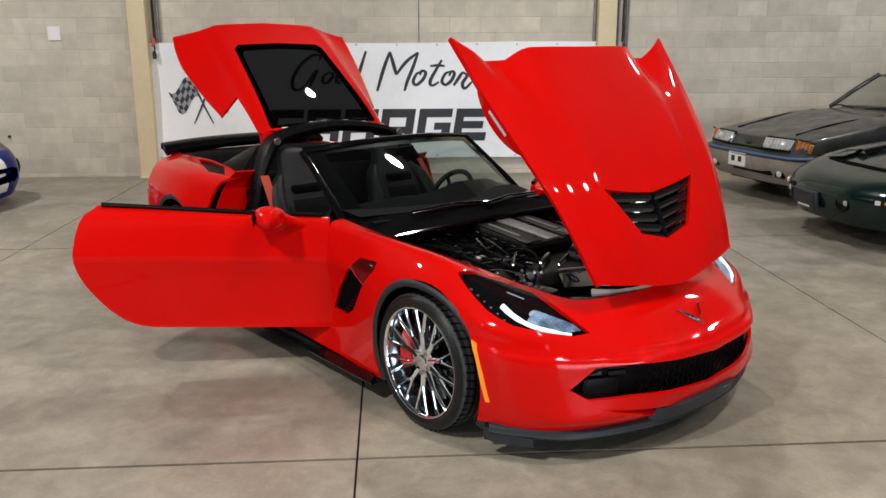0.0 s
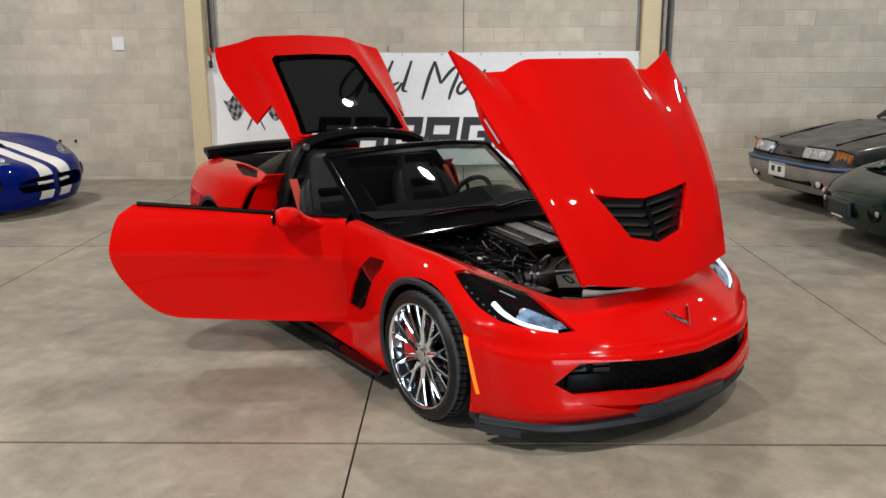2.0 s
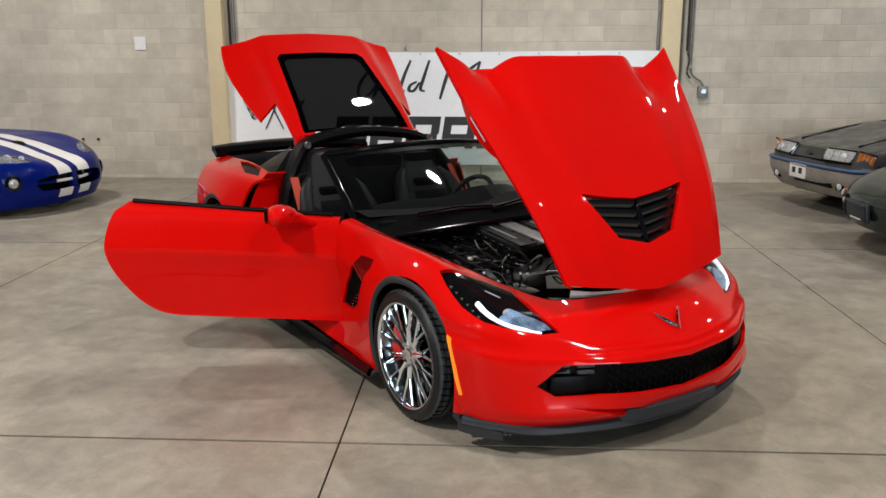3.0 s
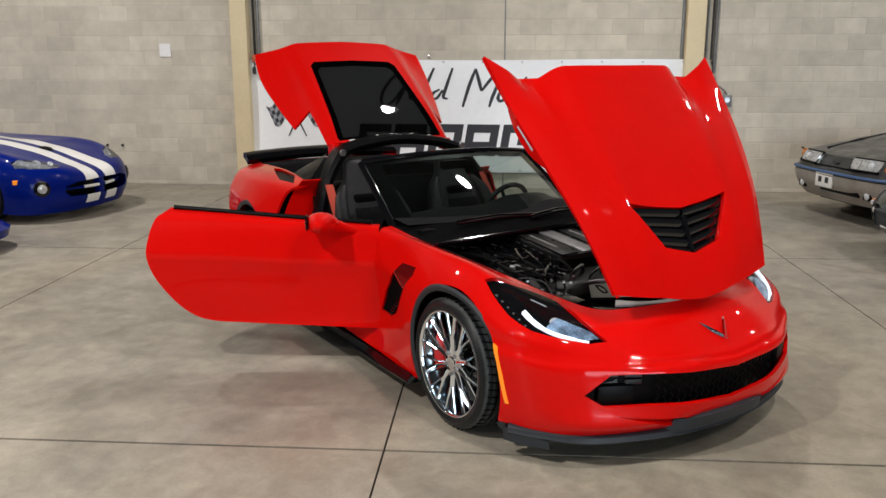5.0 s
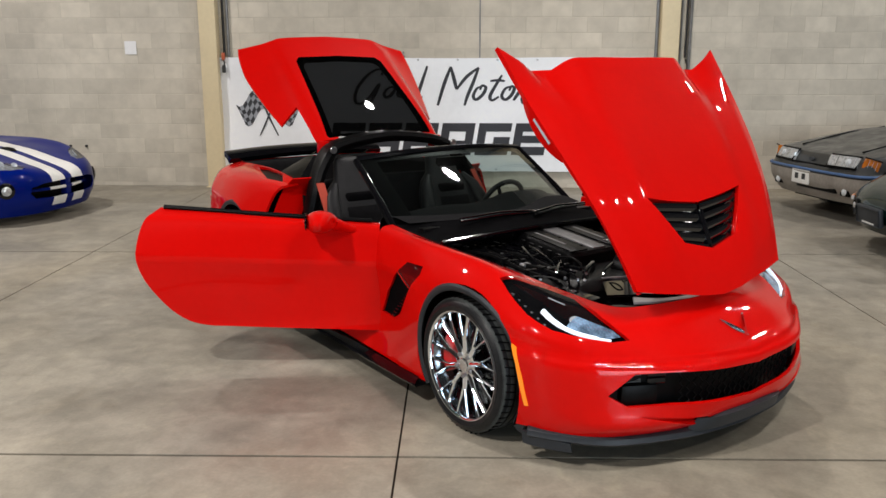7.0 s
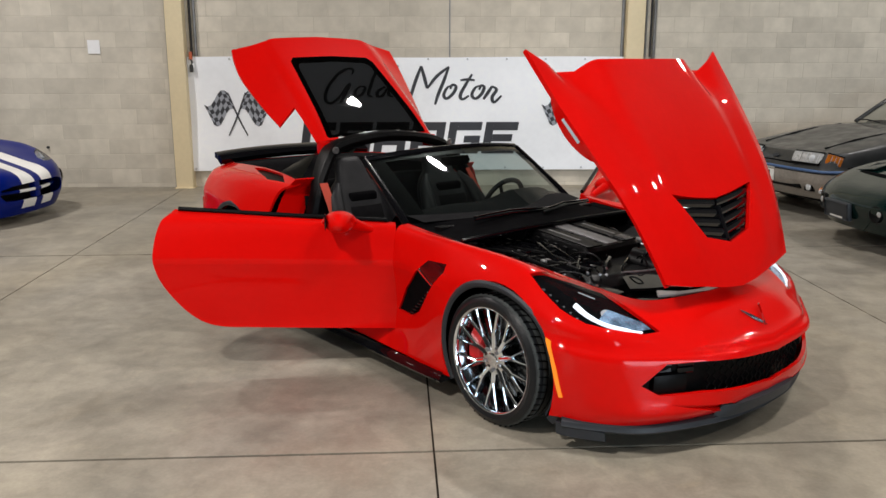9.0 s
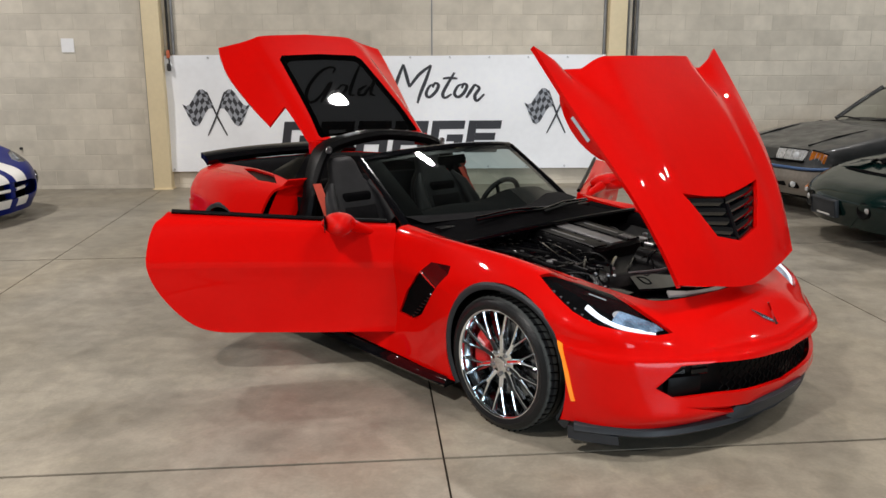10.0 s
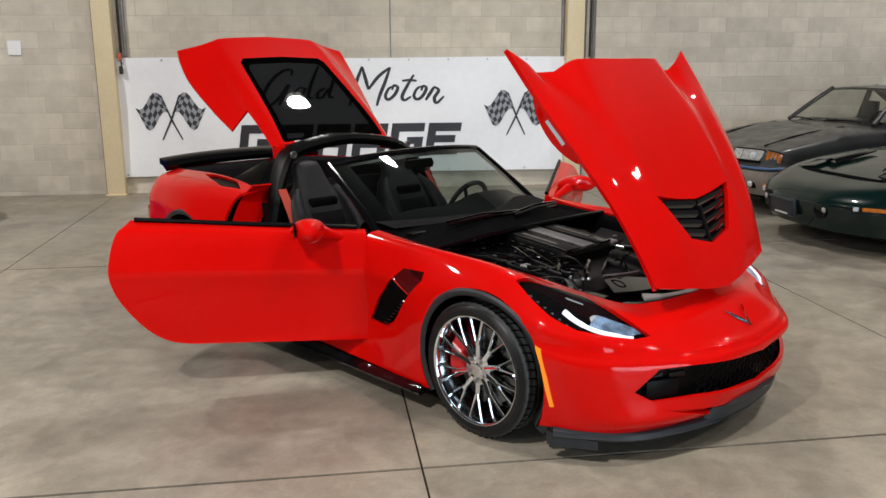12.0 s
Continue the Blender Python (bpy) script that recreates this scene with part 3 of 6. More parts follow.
# doors, each hung on its front edge
for s in (-1, 1):
    door_m = Matrix.Translation((DOOR_AT.x, DOOR_AT.y * -s, 0)) @ pose(0, 0, 0, 0, 0, -DOOR_TURN * s) @ Matrix.Translation((-DOOR_AT.x, DOOR_AT.y * s, 0))
    d = part("door", thick(outward(doors[s], s), 0.05), M_RED, car, "red door standing open", angle=50, at=door_m)

    def inner(u, v, s=s):
        x = -0.97 - u * (1.10 - 0.10 * (1 - v))
        z = 0.30 + v * (0.52 + 0.07 * u)
        return (x, s * (0.775 - 0.03 * math.sin(math.pi * v) - 0.02 * math.sin(math.pi * u)), z)
    part("door_card", thick(outward(sheet(inner, 16, 10), -s), 0.03), M_SEAT, d, "black leather inner door panel")
    part("weatherstrip", tubed([(x, s * (0.765 - 0.01), z) for x, z in ((-.94, .858), (-1.2, .876), (-1.5, .898), (-1.8, .922), (-2.09, .945))], 0.013), M_BLACK, d)
    mir = part("mirror", sheet(lambda u, v, s=s: (-1.205 - 0.080 * math.cos(math.pi * v) * (1 - 0.2 * math.cos(2 * math.pi * u)), s * (0.955 + (0.150 if math.cos(2 * math.pi * u) < 0 else .125) * math.sin(math.pi * v) * math.cos(2 * math.pi * u)),
                                                   0.895 + 0.060 * math.sin(math.pi * v) ** .8 * math.sin(2 * math.pi * u) - .10 * (0.03 + .12 * math.sin(math.pi * v) * max(0, -math.cos(2 * math.pi * u)))), 32, 18), M_RED, d, "rounded red wing mirror", angle=80)
    part("mirror_foot", tubed([(-1.00, s * 0.80, .805), (-1.06, s * 0.835, .830), (-1.12, s * 0.88, .860), (-1.18, s * .92, .885)], [0.018, 0.024, 0.034, .040], 16), M_RED, mir)
    part("mirror_glass", turned([(0, 0), (0.045, 0.0), (0.047, 0.006), (0.0, 0.007)], 24, "X"), M_BLACKGLOSS, mir, at=pose(-1.284, s * 0.96, 0.893))
    # jamb and sill behind the opening
    def jam(u, v, s=s):
        k = u * (len(DOOR_REAR) - 1)
        a, b = DOOR_REAR[int(k)], DOOR_REAR[min(int(k) + 1, len(DOOR_REAR) - 1)]
        p = a.lerp(b, k - int(k))
        return (p.x + .03 * v, s * (.925 - .13 * max(0, (p.y - .62) / .33) - .20 * v), p.y)
    part("door_jamb", thick(sheet(jam, 36, 5), .008), M_RED, car, "red rear door jamb")
    part("sill", boxed(-2.02, -0.88, min(s * .60, s * .835), max(s * .60, s * .835), 0.15, 0.255, bevel=0.02), M_BLACK, car)
    part("hinge_jamb", boxed(-0.93, -0.885, min(s * .62, s * .80), max(s * .62, s * .80), 0.25, 0.80, bevel=0.01), M_RED, car)
    part("side_skirt", lofted([[(-.36, s * .93, .155), (-.7, s * .925, .15), (-1.4, s * .915, .15), (-2.3, s * .95, .16)], [(-.35, s * .958, .135), (-.7, s * .955, .13), (-1.4, s * .95, .13), (-2.3, s * .975, .14)],
                                  [(-.36, s * .95, .10), (-.7, s * .95, .10), (-1.4, s * .945, .10), (-2.3, s * .97, .11)], [(-.4, s * .80, .09), (-.7, s * .80, .09), (-1.4, s * .80, .09), (-2.3, s * .80, .10)]], 6, 2), M_BLACKGLOSS, car, "gloss black side skirt")
    # side vent: recessed black insert with a bright upper fin
    fin = vents[s].copy()
    bmesh.ops.bisect_plane(fin, geom=fin.verts[:] + fin.edges[:] + fin.faces[:], plane_co=(-.62, 0, .64), plane_no=(.35, 0, 1), clear_inner=True)
    strip = fin.copy()
    bmesh.ops.bisect_plane(strip, geom=strip.verts[:] + strip.edges[:] + strip.faces[:], plane_co=(-.62, 0, .650), plane_no=(.35, 0, 1), clear_outer=True)
    vin = part("side_vent", thick(outward(vents[s], s), 0.02), M_MATTE, car, "black slatted side vent", at=Matrix.Translation((0, -s * 0.014, 0)))
    part("vent_fin", thick(outward(fin, s), 0.006), M_PIANO, vin, "black upper vent fin", at=Matrix.Translation((0, s * 0.014, 0)))
    part("vent_strip", thick(outward(strip, s), 0.006), M_CHROME, vin, "bright strip under the fin", at=Matrix.Translation((0, s * 0.018, 0)))
    for k in range(9):
        t = k / 8
        xa, za = -.715 + .165 * t, .385 + .165 * t
        part("vent_slat", boxed(xa, xa + .032, min(s * .835, s * .868), max(s * .835, s * .868), za, za + .010, bevel=0.003, seg=1), M_BLACKGLOSS, vin, at=Matrix.Translation((0, s * 0.02, 0)))
    # wheel arch trims and liners
    for cx, cz, r in (FA, RA):
        def arch(u, v, cx=cx, cz=cz, r=r, s=s, front=cx > -1):
            a = radians(-32 + u * 244)
            rr = r + 0.006 - 0.036 * v + (.030 * max(0, min(1, (24 - (-32 + u * 244)) / 36)) * (1 - v) if front else 0)
            yy = (0.925 + 0.025 * math.sin(a) - (0.045 * max(0, math.cos(a)) if front else -0.02)) + 0.010 * math.sin(math.pi * v)
            return (cx + rr * math.cos(a), s * yy, cz + rr * math.sin(a))
        part("arch_trim", thick(outward(sheet(arch, 48, 3), s), 0.02), M_TRIM, car, "dark grey wheel arch trim")

        def liner(u, v, cx=cx, cz=cz, r=r, s=s):
            a = radians(-30 + u * 240)
            return (cx + (r - 0.004) * math.cos(a), s * (0.90 - 0.42 * v), cz + (r - 0.004) * math.sin(a))
        part("arch_liner", sheet(liner, 24, 2), M_BLACK, car)
    mk = outward(markers[s], s)
    for w in mk.verts:
        w.co.y += s * 0.004
    part("side_marker", thick(mk, 0.012), M_AMBER, car, "amber side marker lens")

# headlights
for s in (-1, 1):
    lens = outward(lights_hl[s], s)
    n = Vector((0.5, 0.6 * s, 0.62)).normalized()
    hl = part("headlight", lens.copy(), M_LENS, car, "lit headlight in a black housing")
    hl.visible_shadow = False
    for w in lens.verts:
        w.co -= n * 0.035
    glow = lens.copy()
    part("lamp_housing", lens, M_MATTE, hl)
    for co, no in (((.47, 0, 0), (1, 0, .35)), ((.50, -.655 * -s, .645), (.35, .8 * s, -.7))):
        bmesh.ops.bisect_plane(glow, geom=glow.verts[:] + glow.edges[:] + glow.faces[:], plane_co=(co[0], co[1], co[2] if co[2] else .63), plane_no=no, clear_inner=True)
    mid = sum((w.co for w in glow.verts), Vector()) / len(glow.verts)
    for w in glow.verts:
        w.co = mid + (w.co - mid) * .74 + n * 0.006 + Vector((.006, 0, .012))
    part("lit_reflector", glow, M_LIT, hl, "glowing bluish reflector bowl")
    run = [Vector((x, -y * s, z)) + n * 0.007 for x, y, z in ((.40, -.785, .668), (.46, -.775, .635), (.53, -.742, .603), (.60, -.683, .583), (.650, -.618, .571))]
    run[-1] -= n * .010
    run[-2] -= n * .004
    part("running_light", tubed(catmull(run, 5), [.013] * 4 + [.012] * 4 + [.010] * 9 + [.006] * 4), M_DRL, hl, "lit white running light strip")
    ball = bmesh.new()
    bmesh.ops.create_uvsphere(ball, u_segments=20, v_segments=12, radius=0.030)
    part("projector", ball, M_LAMPGLASS, hl, "clear round projector lens", at=Matrix.Translation(Vector((.50, s * .690, .632)) - n * 0.020))
    part("bezel", tubed([Vector((x, -y * s, z)) - n * 0.020 for x, y, z in ((.36, -.72, .718), (.40, -.70, .705), (.43, -.685, .696))], 0.003), M_LAMPGLASS, hl)
    for k in range(5):
        q0, q1 = Vector((.52, -.695 + .012 * k, .615)), Vector((.62 - .008 * k, -.625 + .012 * k, .592))
        part("reflector_vane", tubed([Vector((q.x, -q.y * s, q.z)) - n * 0.014 for q in (q0, q1)], .0022, 6), M_LAMPGLASS, hl)
    for k in range(6):
        p = Vector((.25, -.835, .728)).lerp(Vector((.44, -.815, .630)), k / 5)
        part("reflector_tooth", boxed(-.009, .009, -.005, .005, -.007, .007, bevel=0.002, seg=1), M_COVER, hl, at=Matrix.Translation(Vector((p.x, -p.y * s, p.z)) - n * 0.026))

# grille
grille = part("grille", sheet(lambda u, v: (0.865 - 0.20 * abs(2 * u - 1) ** 2.4, 0.70 * (2 * u - 1), 0.24 + 0.235 * v), 20, 3), M_BLACK, car, "black mesh front grille")
for k in range(25):
    y = -0.384 + 0.032 * k
    run = []
    for j in range(10):
        yy = y + .008 * (1 if j % 2 else -1) * (1 if k % 2 else -1)
        run.append((0.915 - 0.20 * abs(yy / 0.62) ** 2.3 - .0006 * j, yy, 0.275 + .020 * j + 0.03 * abs(yy / .62)))
    part("grille_strand", tubed(run, 0.0042, 5), M_BLACK, grille)
for s in (-1, 1):
    part("brake_duct", boxed(-.05, .05, -.085, .085, -.05, .05, bevel=0.025), M_BLACK, grille, "black brake cooling duct", at=pose(.735, s * .545, .352, 0, 0, s * 26))
    for a in (0, 1):
        for b in (0, 1):
            part("duct_panel", boxed(-.01, .01, -.042, .042, -.015, .015, bevel=0.006, seg=1), M_BLACKGLOSS, grille, at=pose(.790 - .058 * a, s * (.48 + .088 * a), .408 + .030 * b, 0, -8, s * (24 + 6 * a)))

# slanted recesses in the lower lip
for s in (-1, 1):
    for w in slots[s].verts:
        k = max(0, min(1, (.59 - abs(w.co.y)) / .34))
        w.co.x -= .004 + .045 * k
        w.co.z -= .012 * k
    part("lip_recess", outward(slots[s], s), M_RED, car, "slanted recess in the lower bumper lip")

# splitter under the bumper
SP = [(.835, 0), (.815, .30), (.705, .63), (.55, .785), (.42, .868)]
ring = lambda off, z: [(x + off * (1 - 0.7 * y), -(y + off * 0.55 * y), z + 0.0 * y) for x, y in SP]
part("splitter", lofted([ring(-0.06, .176), ring(0.050, .168), ring(0.068, .150), ring(0.062, .128), ring(-0.10, .124)], 8, 2, mirror=True), M_TRIM, car, "dark grey front splitter")
for s in (-1, 1):
    part("splitter_end", thick(outward(sheet(lambda u, v, s=s: (0.41 + 0.20 * u, s * (0.893 - 0.105 * u ** 1.4 + 0.008 * v), 0.085 + (0.062 - 0.02 * u) * v), 8, 3), s), 0.012), M_TRIM, car)

part("splitter_face", thick(sheet(lambda u, v: ((.918 + .030 * v) - .26 * ((.34 - .05 * v) * (2 * u - 1)) ** 2 - .05 * abs(2 * u - 1) ** 7, (.34 - .05 * v) * (2 * u - 1), .158 + .068 * v - .010 * abs(2 * u - 1) ** 7), 28, 6), .05), M_TRIM, car, "dark grey raised splitter middle")

# badge on the nose: two plain crossed blades
for s in (-1, 1):
    wing = lambda u, v, s=s, up=0.0, a=0.0, b=1.0: Vector((.872, 0, .552)).lerp(Vector((.815, s * .060, .584)), a + (b - a) * u) + Vector((-.010, s * .008, .008)) * (v - .5) * (3.2 + 3.2 * math.sin(2.6 * u)) + Vector((.3, 0, .9)) * (up + .004)
    bd = part("nose_badge", thick(sheet(wing, 6, 2), -0.008), M_CHROME, car, "chrome winged badge")
    for k in range(3):
        part("badge_field", thick(sheet(lambda u, v, k=k, w=wing: w(u, .3 + .4 * v, up=.004, a=.25 + .22 * k, b=.40 + .22 * k), 3, 1), -0.002), M_BLACKGLOSS if s < 0 else M_CALIPER, bd)

# wheels
def wheel(x, y, z, r, w, rim_r, s, turn=0.0):
    root = part("wheel", turned([(rim_r - .008, -w * .36), (rim_r - .006, -w * .44), (rim_r - .003, -w * .474), (rim_r + .001, -w * .488), (rim_r + .005, -w * .490), (rim_r + .006, -w * .475), (rim_r - .001, -w * .42), (rim_r - .008, -w * .36)], 64),
                M_CHROME, car, "chrome split-spoke wheel rim", at=pose(x, y, z, 0, 0, (180 if s > 0 else 0) + turn), angle=40)
    part("barrel", turned([(rim_r - .009, -w * .40), (rim_r - .028, -w * .28), (rim_r - .05, 0), (rim_r - .05, w * .3), (rim_r, w * .46), (rim_r - .002, w * .44), (rim_r - .012, w * .2), (rim_r - .007, -w * .37), (rim_r - .009, -w * .40)], 48), M_BARREL, root)
    part("backing_shield", turned([(.0, .02), (.20, .02), (.20, .03), (0, .03)], 32), M_BLACK, root)
    prof = [(rim_r - .002, -w * .47), (rim_r + .02, -w * .505), (rim_r + .028, -w * .515), (r - .03, -w * .50), (r - .010, -w * .455), (r - .001, -w * .40)]
    for g in (-.24, -.08, .08, .24):
        prof += [(r, w * g - .006), (r - .009, w * g - .005), (r - .009, w * g + .005), (r, w * g + .006)]
    prof += [(r - .001, w * .40), (r - .010, w * .455), (r - .03, w * .50), (rim_r + .028, w * .515), (rim_r + .02, w * .505), (rim_r, w * .47)]
    part("tyre", turned(prof, 72), M_TYRE, root, "black low-profile tyre", angle=30)
    band = [(r - .012, -w * .462), (r - .003, -w * .425)]
    for g in (-.24, -.08, .08, .24):
        band += [(r + .0015, w * g - .008), (r - .006, w * g - .006), (r - .006, w * g + .006), (r + .0015, w * g + .008)]
    part("tread_band", turned(band + [(r - .003, w * .425), (r - .012, w * .462)], 72), M_TREAD, root, "dusty grey tread", angle=30)
    tr = bmesh.new()
    for k in range(54):
        a = 2 * math.pi * k / 54
        for side in (-1, 1):
            b0 = boxed(-.0028, .0028, side * w * .345 - w * .10, side * w * .345 + w * .10, -.004, .0019)
            b0.transform(Matrix.Rotation(a, 4, "Y") @ Matrix.Translation((0, 0, r)) @ Matrix.Rotation(side * .25, 4, "Z"))
            me = bpy.data.meshes.new("tmp")
            b0.to_mesh(me)
            b0.free()
            tr.from_mesh(me)
            bpy.data.meshes.remove(me)
    tagged(part("tread", tr, M_BLACK, root, smooth=False), kind="stuff")
    reach = rim_r - .057

    def bar(bm, run):
        """A ridged bar through (offset, depth, radius, half width)."""
        rows = [[bm.verts.new((off + dx, dep + dy, rad)) for dx, dy in ((-hw, .030), (-hw, .010), (-hw * .86, .0), (-hw * .42, -.0075), (0, -.011), (hw * .42, -.0075), (hw * .86, .0), (hw, .010), (hw, .030))] for off, dep, rad, hw in run]
        for q, p in zip(rows, rows[1:]):
            for i in range(8):
                bm.faces.new((q[i], q[i + 1], p[i + 1], p[i]))
    for k in range(10):
        bm = bmesh.new()
        bar(bm, [(0, -w * (.375 + .02 * t + .03 * t * t), .05 + reach * t, .0165 - .006 * t) for t in (0, .15, .3, .46)])
        for side in (-1, 1):
            bar(bm, [(side * (.005 + .034 * (t - .38) / .62), -w * (.378 + .035 * t) + .0012, .05 + reach * t, .0095 - .0025 * t + .004 * max(0, t - .9) / .1) for t in (.36, .5, .65, .8, .92, 1.0)])
        bmesh.ops.recalc_face_normals(bm, faces=bm.faces)
        part("spoke", bm, M_CHROME, root, at=Matrix.Rotation(2 * math.pi * k / 10, 4, "Y"), angle=50)
    part("hub", turned([(0, -w * .43), (.026, -w * .43), (.033, -w * .42), (.034, -w * .40), (.06, -w * .385), (.075, -w * .37), (.078, -w * .30), (0, -w * .30)], 28), M_CHROME, root)
    for k in range(5):
        a = 2 * math.pi * (k + .5) / 5
        part("lug_nut", turned([(0, -.014), (.008, -.014), (.011, -.008), (.011, .01), (0, .01)], 6), M_STEEL, root, at=pose(.055 * math.sin(a), -w * .39, .055 * math.cos(a)))
    part("brake_disc", turned([(.07, -.012), (.185, -.012), (.19, -.008), (.19, .012), (.07, .012), (.07, -.012)], 40), M_BARREL, root, at=pose(0, -w * .08, 0))
    cal = bmesh.new()
    rows = []
    for k in range(9):
        a = radians(40 + 78 * k / 8)
        rows.append([cal.verts.new((-rr * math.sin(a), yy, rr * math.cos(a))) for rr, yy in ((.115, -.055), (.125, -.07), (.195, -.07), (.21, -.055), (.21, .045), (.115, .045))])
    for q, p in zip(rows, rows[1:]):
        for i in range(6):
            cal.faces.new((q[i], q[(i + 1) % 6], p[(i + 1) % 6], p[i]))
    cal.faces.new(rows[0])
    cal.faces.new(rows[-1][::-1])
    bmesh.ops.recalc_face_normals(cal, faces=cal.faces)
    part("brake_caliper", cal, M_CALIPER, root, "red brake caliper", at=pose(0, -w * .08, 0))
    return root


for s in (-1, 1):
    wheel(0.0, s * 0.800, 0.327, 0.327, 0.285, 0.260, s)
    wheel(-2.71, s * 0.800, 0.338, 0.338, 0.33, 0.270, s)

# hood, tilted forward
H0 = [(.616, 0, .722), (.50, 0, .765), (.30, 0, .822), (0, 0, .872), (-.3, 0, .90), (-.60, 0, .915)]
H1 = [(.600, .14, .726), (.48, .19, .775), (.28, .21, .830), (-.02, .23, .878), (-.32, .25, .903), (-.603, .27, .912)]
H2 = [(.572, .27, .727), (.45, .285, .786), (.25, .31, .843), (-.04, .34, .884), (-.33, .365, .90), (-.607, .38, .892)]
H3 = [(.556, .35, .7255), (.42, .375, .784), (.22, .405, .838), (-.06, .44, .870), (-.33, .475, .876), (-.585, .515, .812)]
H4 = [(.536, .43, .722), (.38, .475, .785), (.18, .53, .836), (-.08, .575, .864), (-.36, .625, .870), (-.63, .64, .853)]
H5 = [(.515, .509, .721), (.34, .557, .772), (.14, .610, .817), (-.10, .667, .843), (-.38, .717, .855), (-.695, .747, .871)]
HMAT = Matrix.Translation(HOOD_TO) @ Matrix.Rotation(radians(HOOD_TURN), 4, "Y") @ Matrix.Translation(-HOOD_FROM)
hood_bm = lofted([[(x, -y, z) for x, y, z in ln] for ln in (H0, H1, H2, H3, H4, H5)], 8, 5, mirror=True)
HV = [(.148, -.327), (.178, -.15), (.195, 0), (.178, .15), (.148, .327), (.37, .178), (.413, 0), (.37, -.178)]
vent_bm = taken(hood_bm, cut(hood_bm, HV, (1, 0, 0), (0, 1, 0), lambda c: True))


def upward(bm):
    bmesh.ops.recalc_face_normals(bm, faces=bm.faces)
    if sum(f.normal.z for f in bm.faces) < 0:
        bmesh.ops.reverse_faces(bm, faces=bm.faces)
    return bm


hood = part("hood", thick(upward(hood_bm), 0.022), M_RED, car, "red hood tilted open on its front edge", angle=30, at=HMAT)
for w in vent_bm.verts:
    w.co.z -= 0.035
hv = part("hood_vent", upward(vent_bm), M_BLACKGLOSS, hood, "gloss black louvred hood vent")
for k in range(5):
    x = 0.166 + 0.047 * k
    half = min(0.30 - 0.66 * (x - .148), 2.2 * (.425 - x))
    for s in (-1, 1):
        part("louvre", thick(sheet(lambda u, v, x=x, s=s, half=half: (x + .035 * (1 - u) + .040 * v, s * (0.012 + half * u), .858 - .27 * (x - .135 + .035 * (1 - u)) - .006 - .034 * v + .010 * math.sin(math.pi * v) - .006 * u * u), 10, 4), -0.005), M_PIANO, hv)
part("spine", boxed(.225, .395, -.014, .014, .70, .763, bevel=.004), M_BLACKGLOSS, hv, at=Matrix.Translation((0, 0, .058)) @ Matrix.Translation((0.29, 0, .75)) @ Matrix.Rotation(radians(17), 4, "Y") @ Matrix.Translation((-.29, 0, -.75)))
part("inner_panel", thick(upward(lofted([[(x - .03 if i else x - .05, -y * .88, z - .045) for i, (x, y, z) in enumerate(ln[:-1] + [(ln[-1][0] + .05, *ln[-1][1:])])] for ln in (H0, H2, H4)] + [[(x + .10 * i / 5, -y * .88, z - .045) for i, (x, y, z) in enumerate(H5)]], 6, 3, mirror=True)), 0.02), M_RED, hood, "red hood inner panel")
part("edge_flange", thick(sheet(lambda u, v: (-.46 + .36 * u, -(.705 - .075 * u) + .016 * v, .850 - .02 * u - .012 - (.015 + .062 * math.sin(math.pi * u) ** .7) * v), 14, 3), .006), M_RED, hood, "red flange under the hood edge")
part("sticker", boxed(-.066, .066, -.002, .002, -.016, .016), M_STICKER, hood, "pale blue white data sticker", at=pose(-.275, -.672, .812, 12, 3, 11))


# ---- red sports car: glass, cockpit, engine bay, hatch ----
def windscreen(u, v):
    a = 2 * u - 1
    base = Vector((-.60 - .32 * a * a, .685 * a, .775 + .010 * a * a))
    head = Vector((-1.37 - .10 * a * a, .635 * a, 1.190 - .040 * a * a))
    p = base.lerp(head, v)
    p.z += .009 * math.sin(math.pi * v)
    return p


ws = part("windscreen", upward(sheet(windscreen, 20, 10)), M_GLASS, car, "clear raked windscreen")
ws.visible_shadow = False
for s in (0, 1):
    part("pillar", tubed([windscreen(s, k / 8) + Vector((0, (.012 if s else -.012), -.012)) for k in range(9)], [.024] * 4 + [.020] * 5, 10), M_BLACKGLOSS, car, "gloss black windscreen pillar")
for u0, u1, v0, v1 in ((0, .075, 0, 1), (.94, 1, 0, 1), (.075, .94, .93, 1), (.075, .94, 0, .05)):
    part("glass_border", upward(sheet(lambda u, v, u0=u0, u1=u1, v0=v0, v1=v1: windscreen(u0 + (u1 - u0) * u, v0 + (v1 - v0) * v) + Vector((0, 0, -.008)), 8, 8)), M_BLACK, ws)
part("header_rail", tubed([windscreen(k / 10, 1) + Vector((-.01, 0, -.010)) for k in range(11)], .026, 10), M_BLACKGLOSS, car)
part("cowl", upward(sheet(lambda u, v: Vector((-.60 - .32 * (2 * u - 1) ** 2 - .03, .70 * (2 * u - 1), .875 - .05 * (2 * u - 1) ** 2)).lerp(Vector((-.43 - .03 * (2 * u - 1) ** 2, .715 * (2 * u - 1), .825 - .022 * (2 * u - 1) ** 2)), v) + Vector((0, 0, -.02 * math.sin(math.pi * v))), 20, 6)), M_MATTE, car, "black cowl panel")
part("cowl_seal", tubed([(-.425 - .03 * a * a, .72 * a, .830 - .020 * a * a) for a in [(-1 + .1 * k) for k in range(21)]], .014, 8), M_BLACKGLOSS, car)
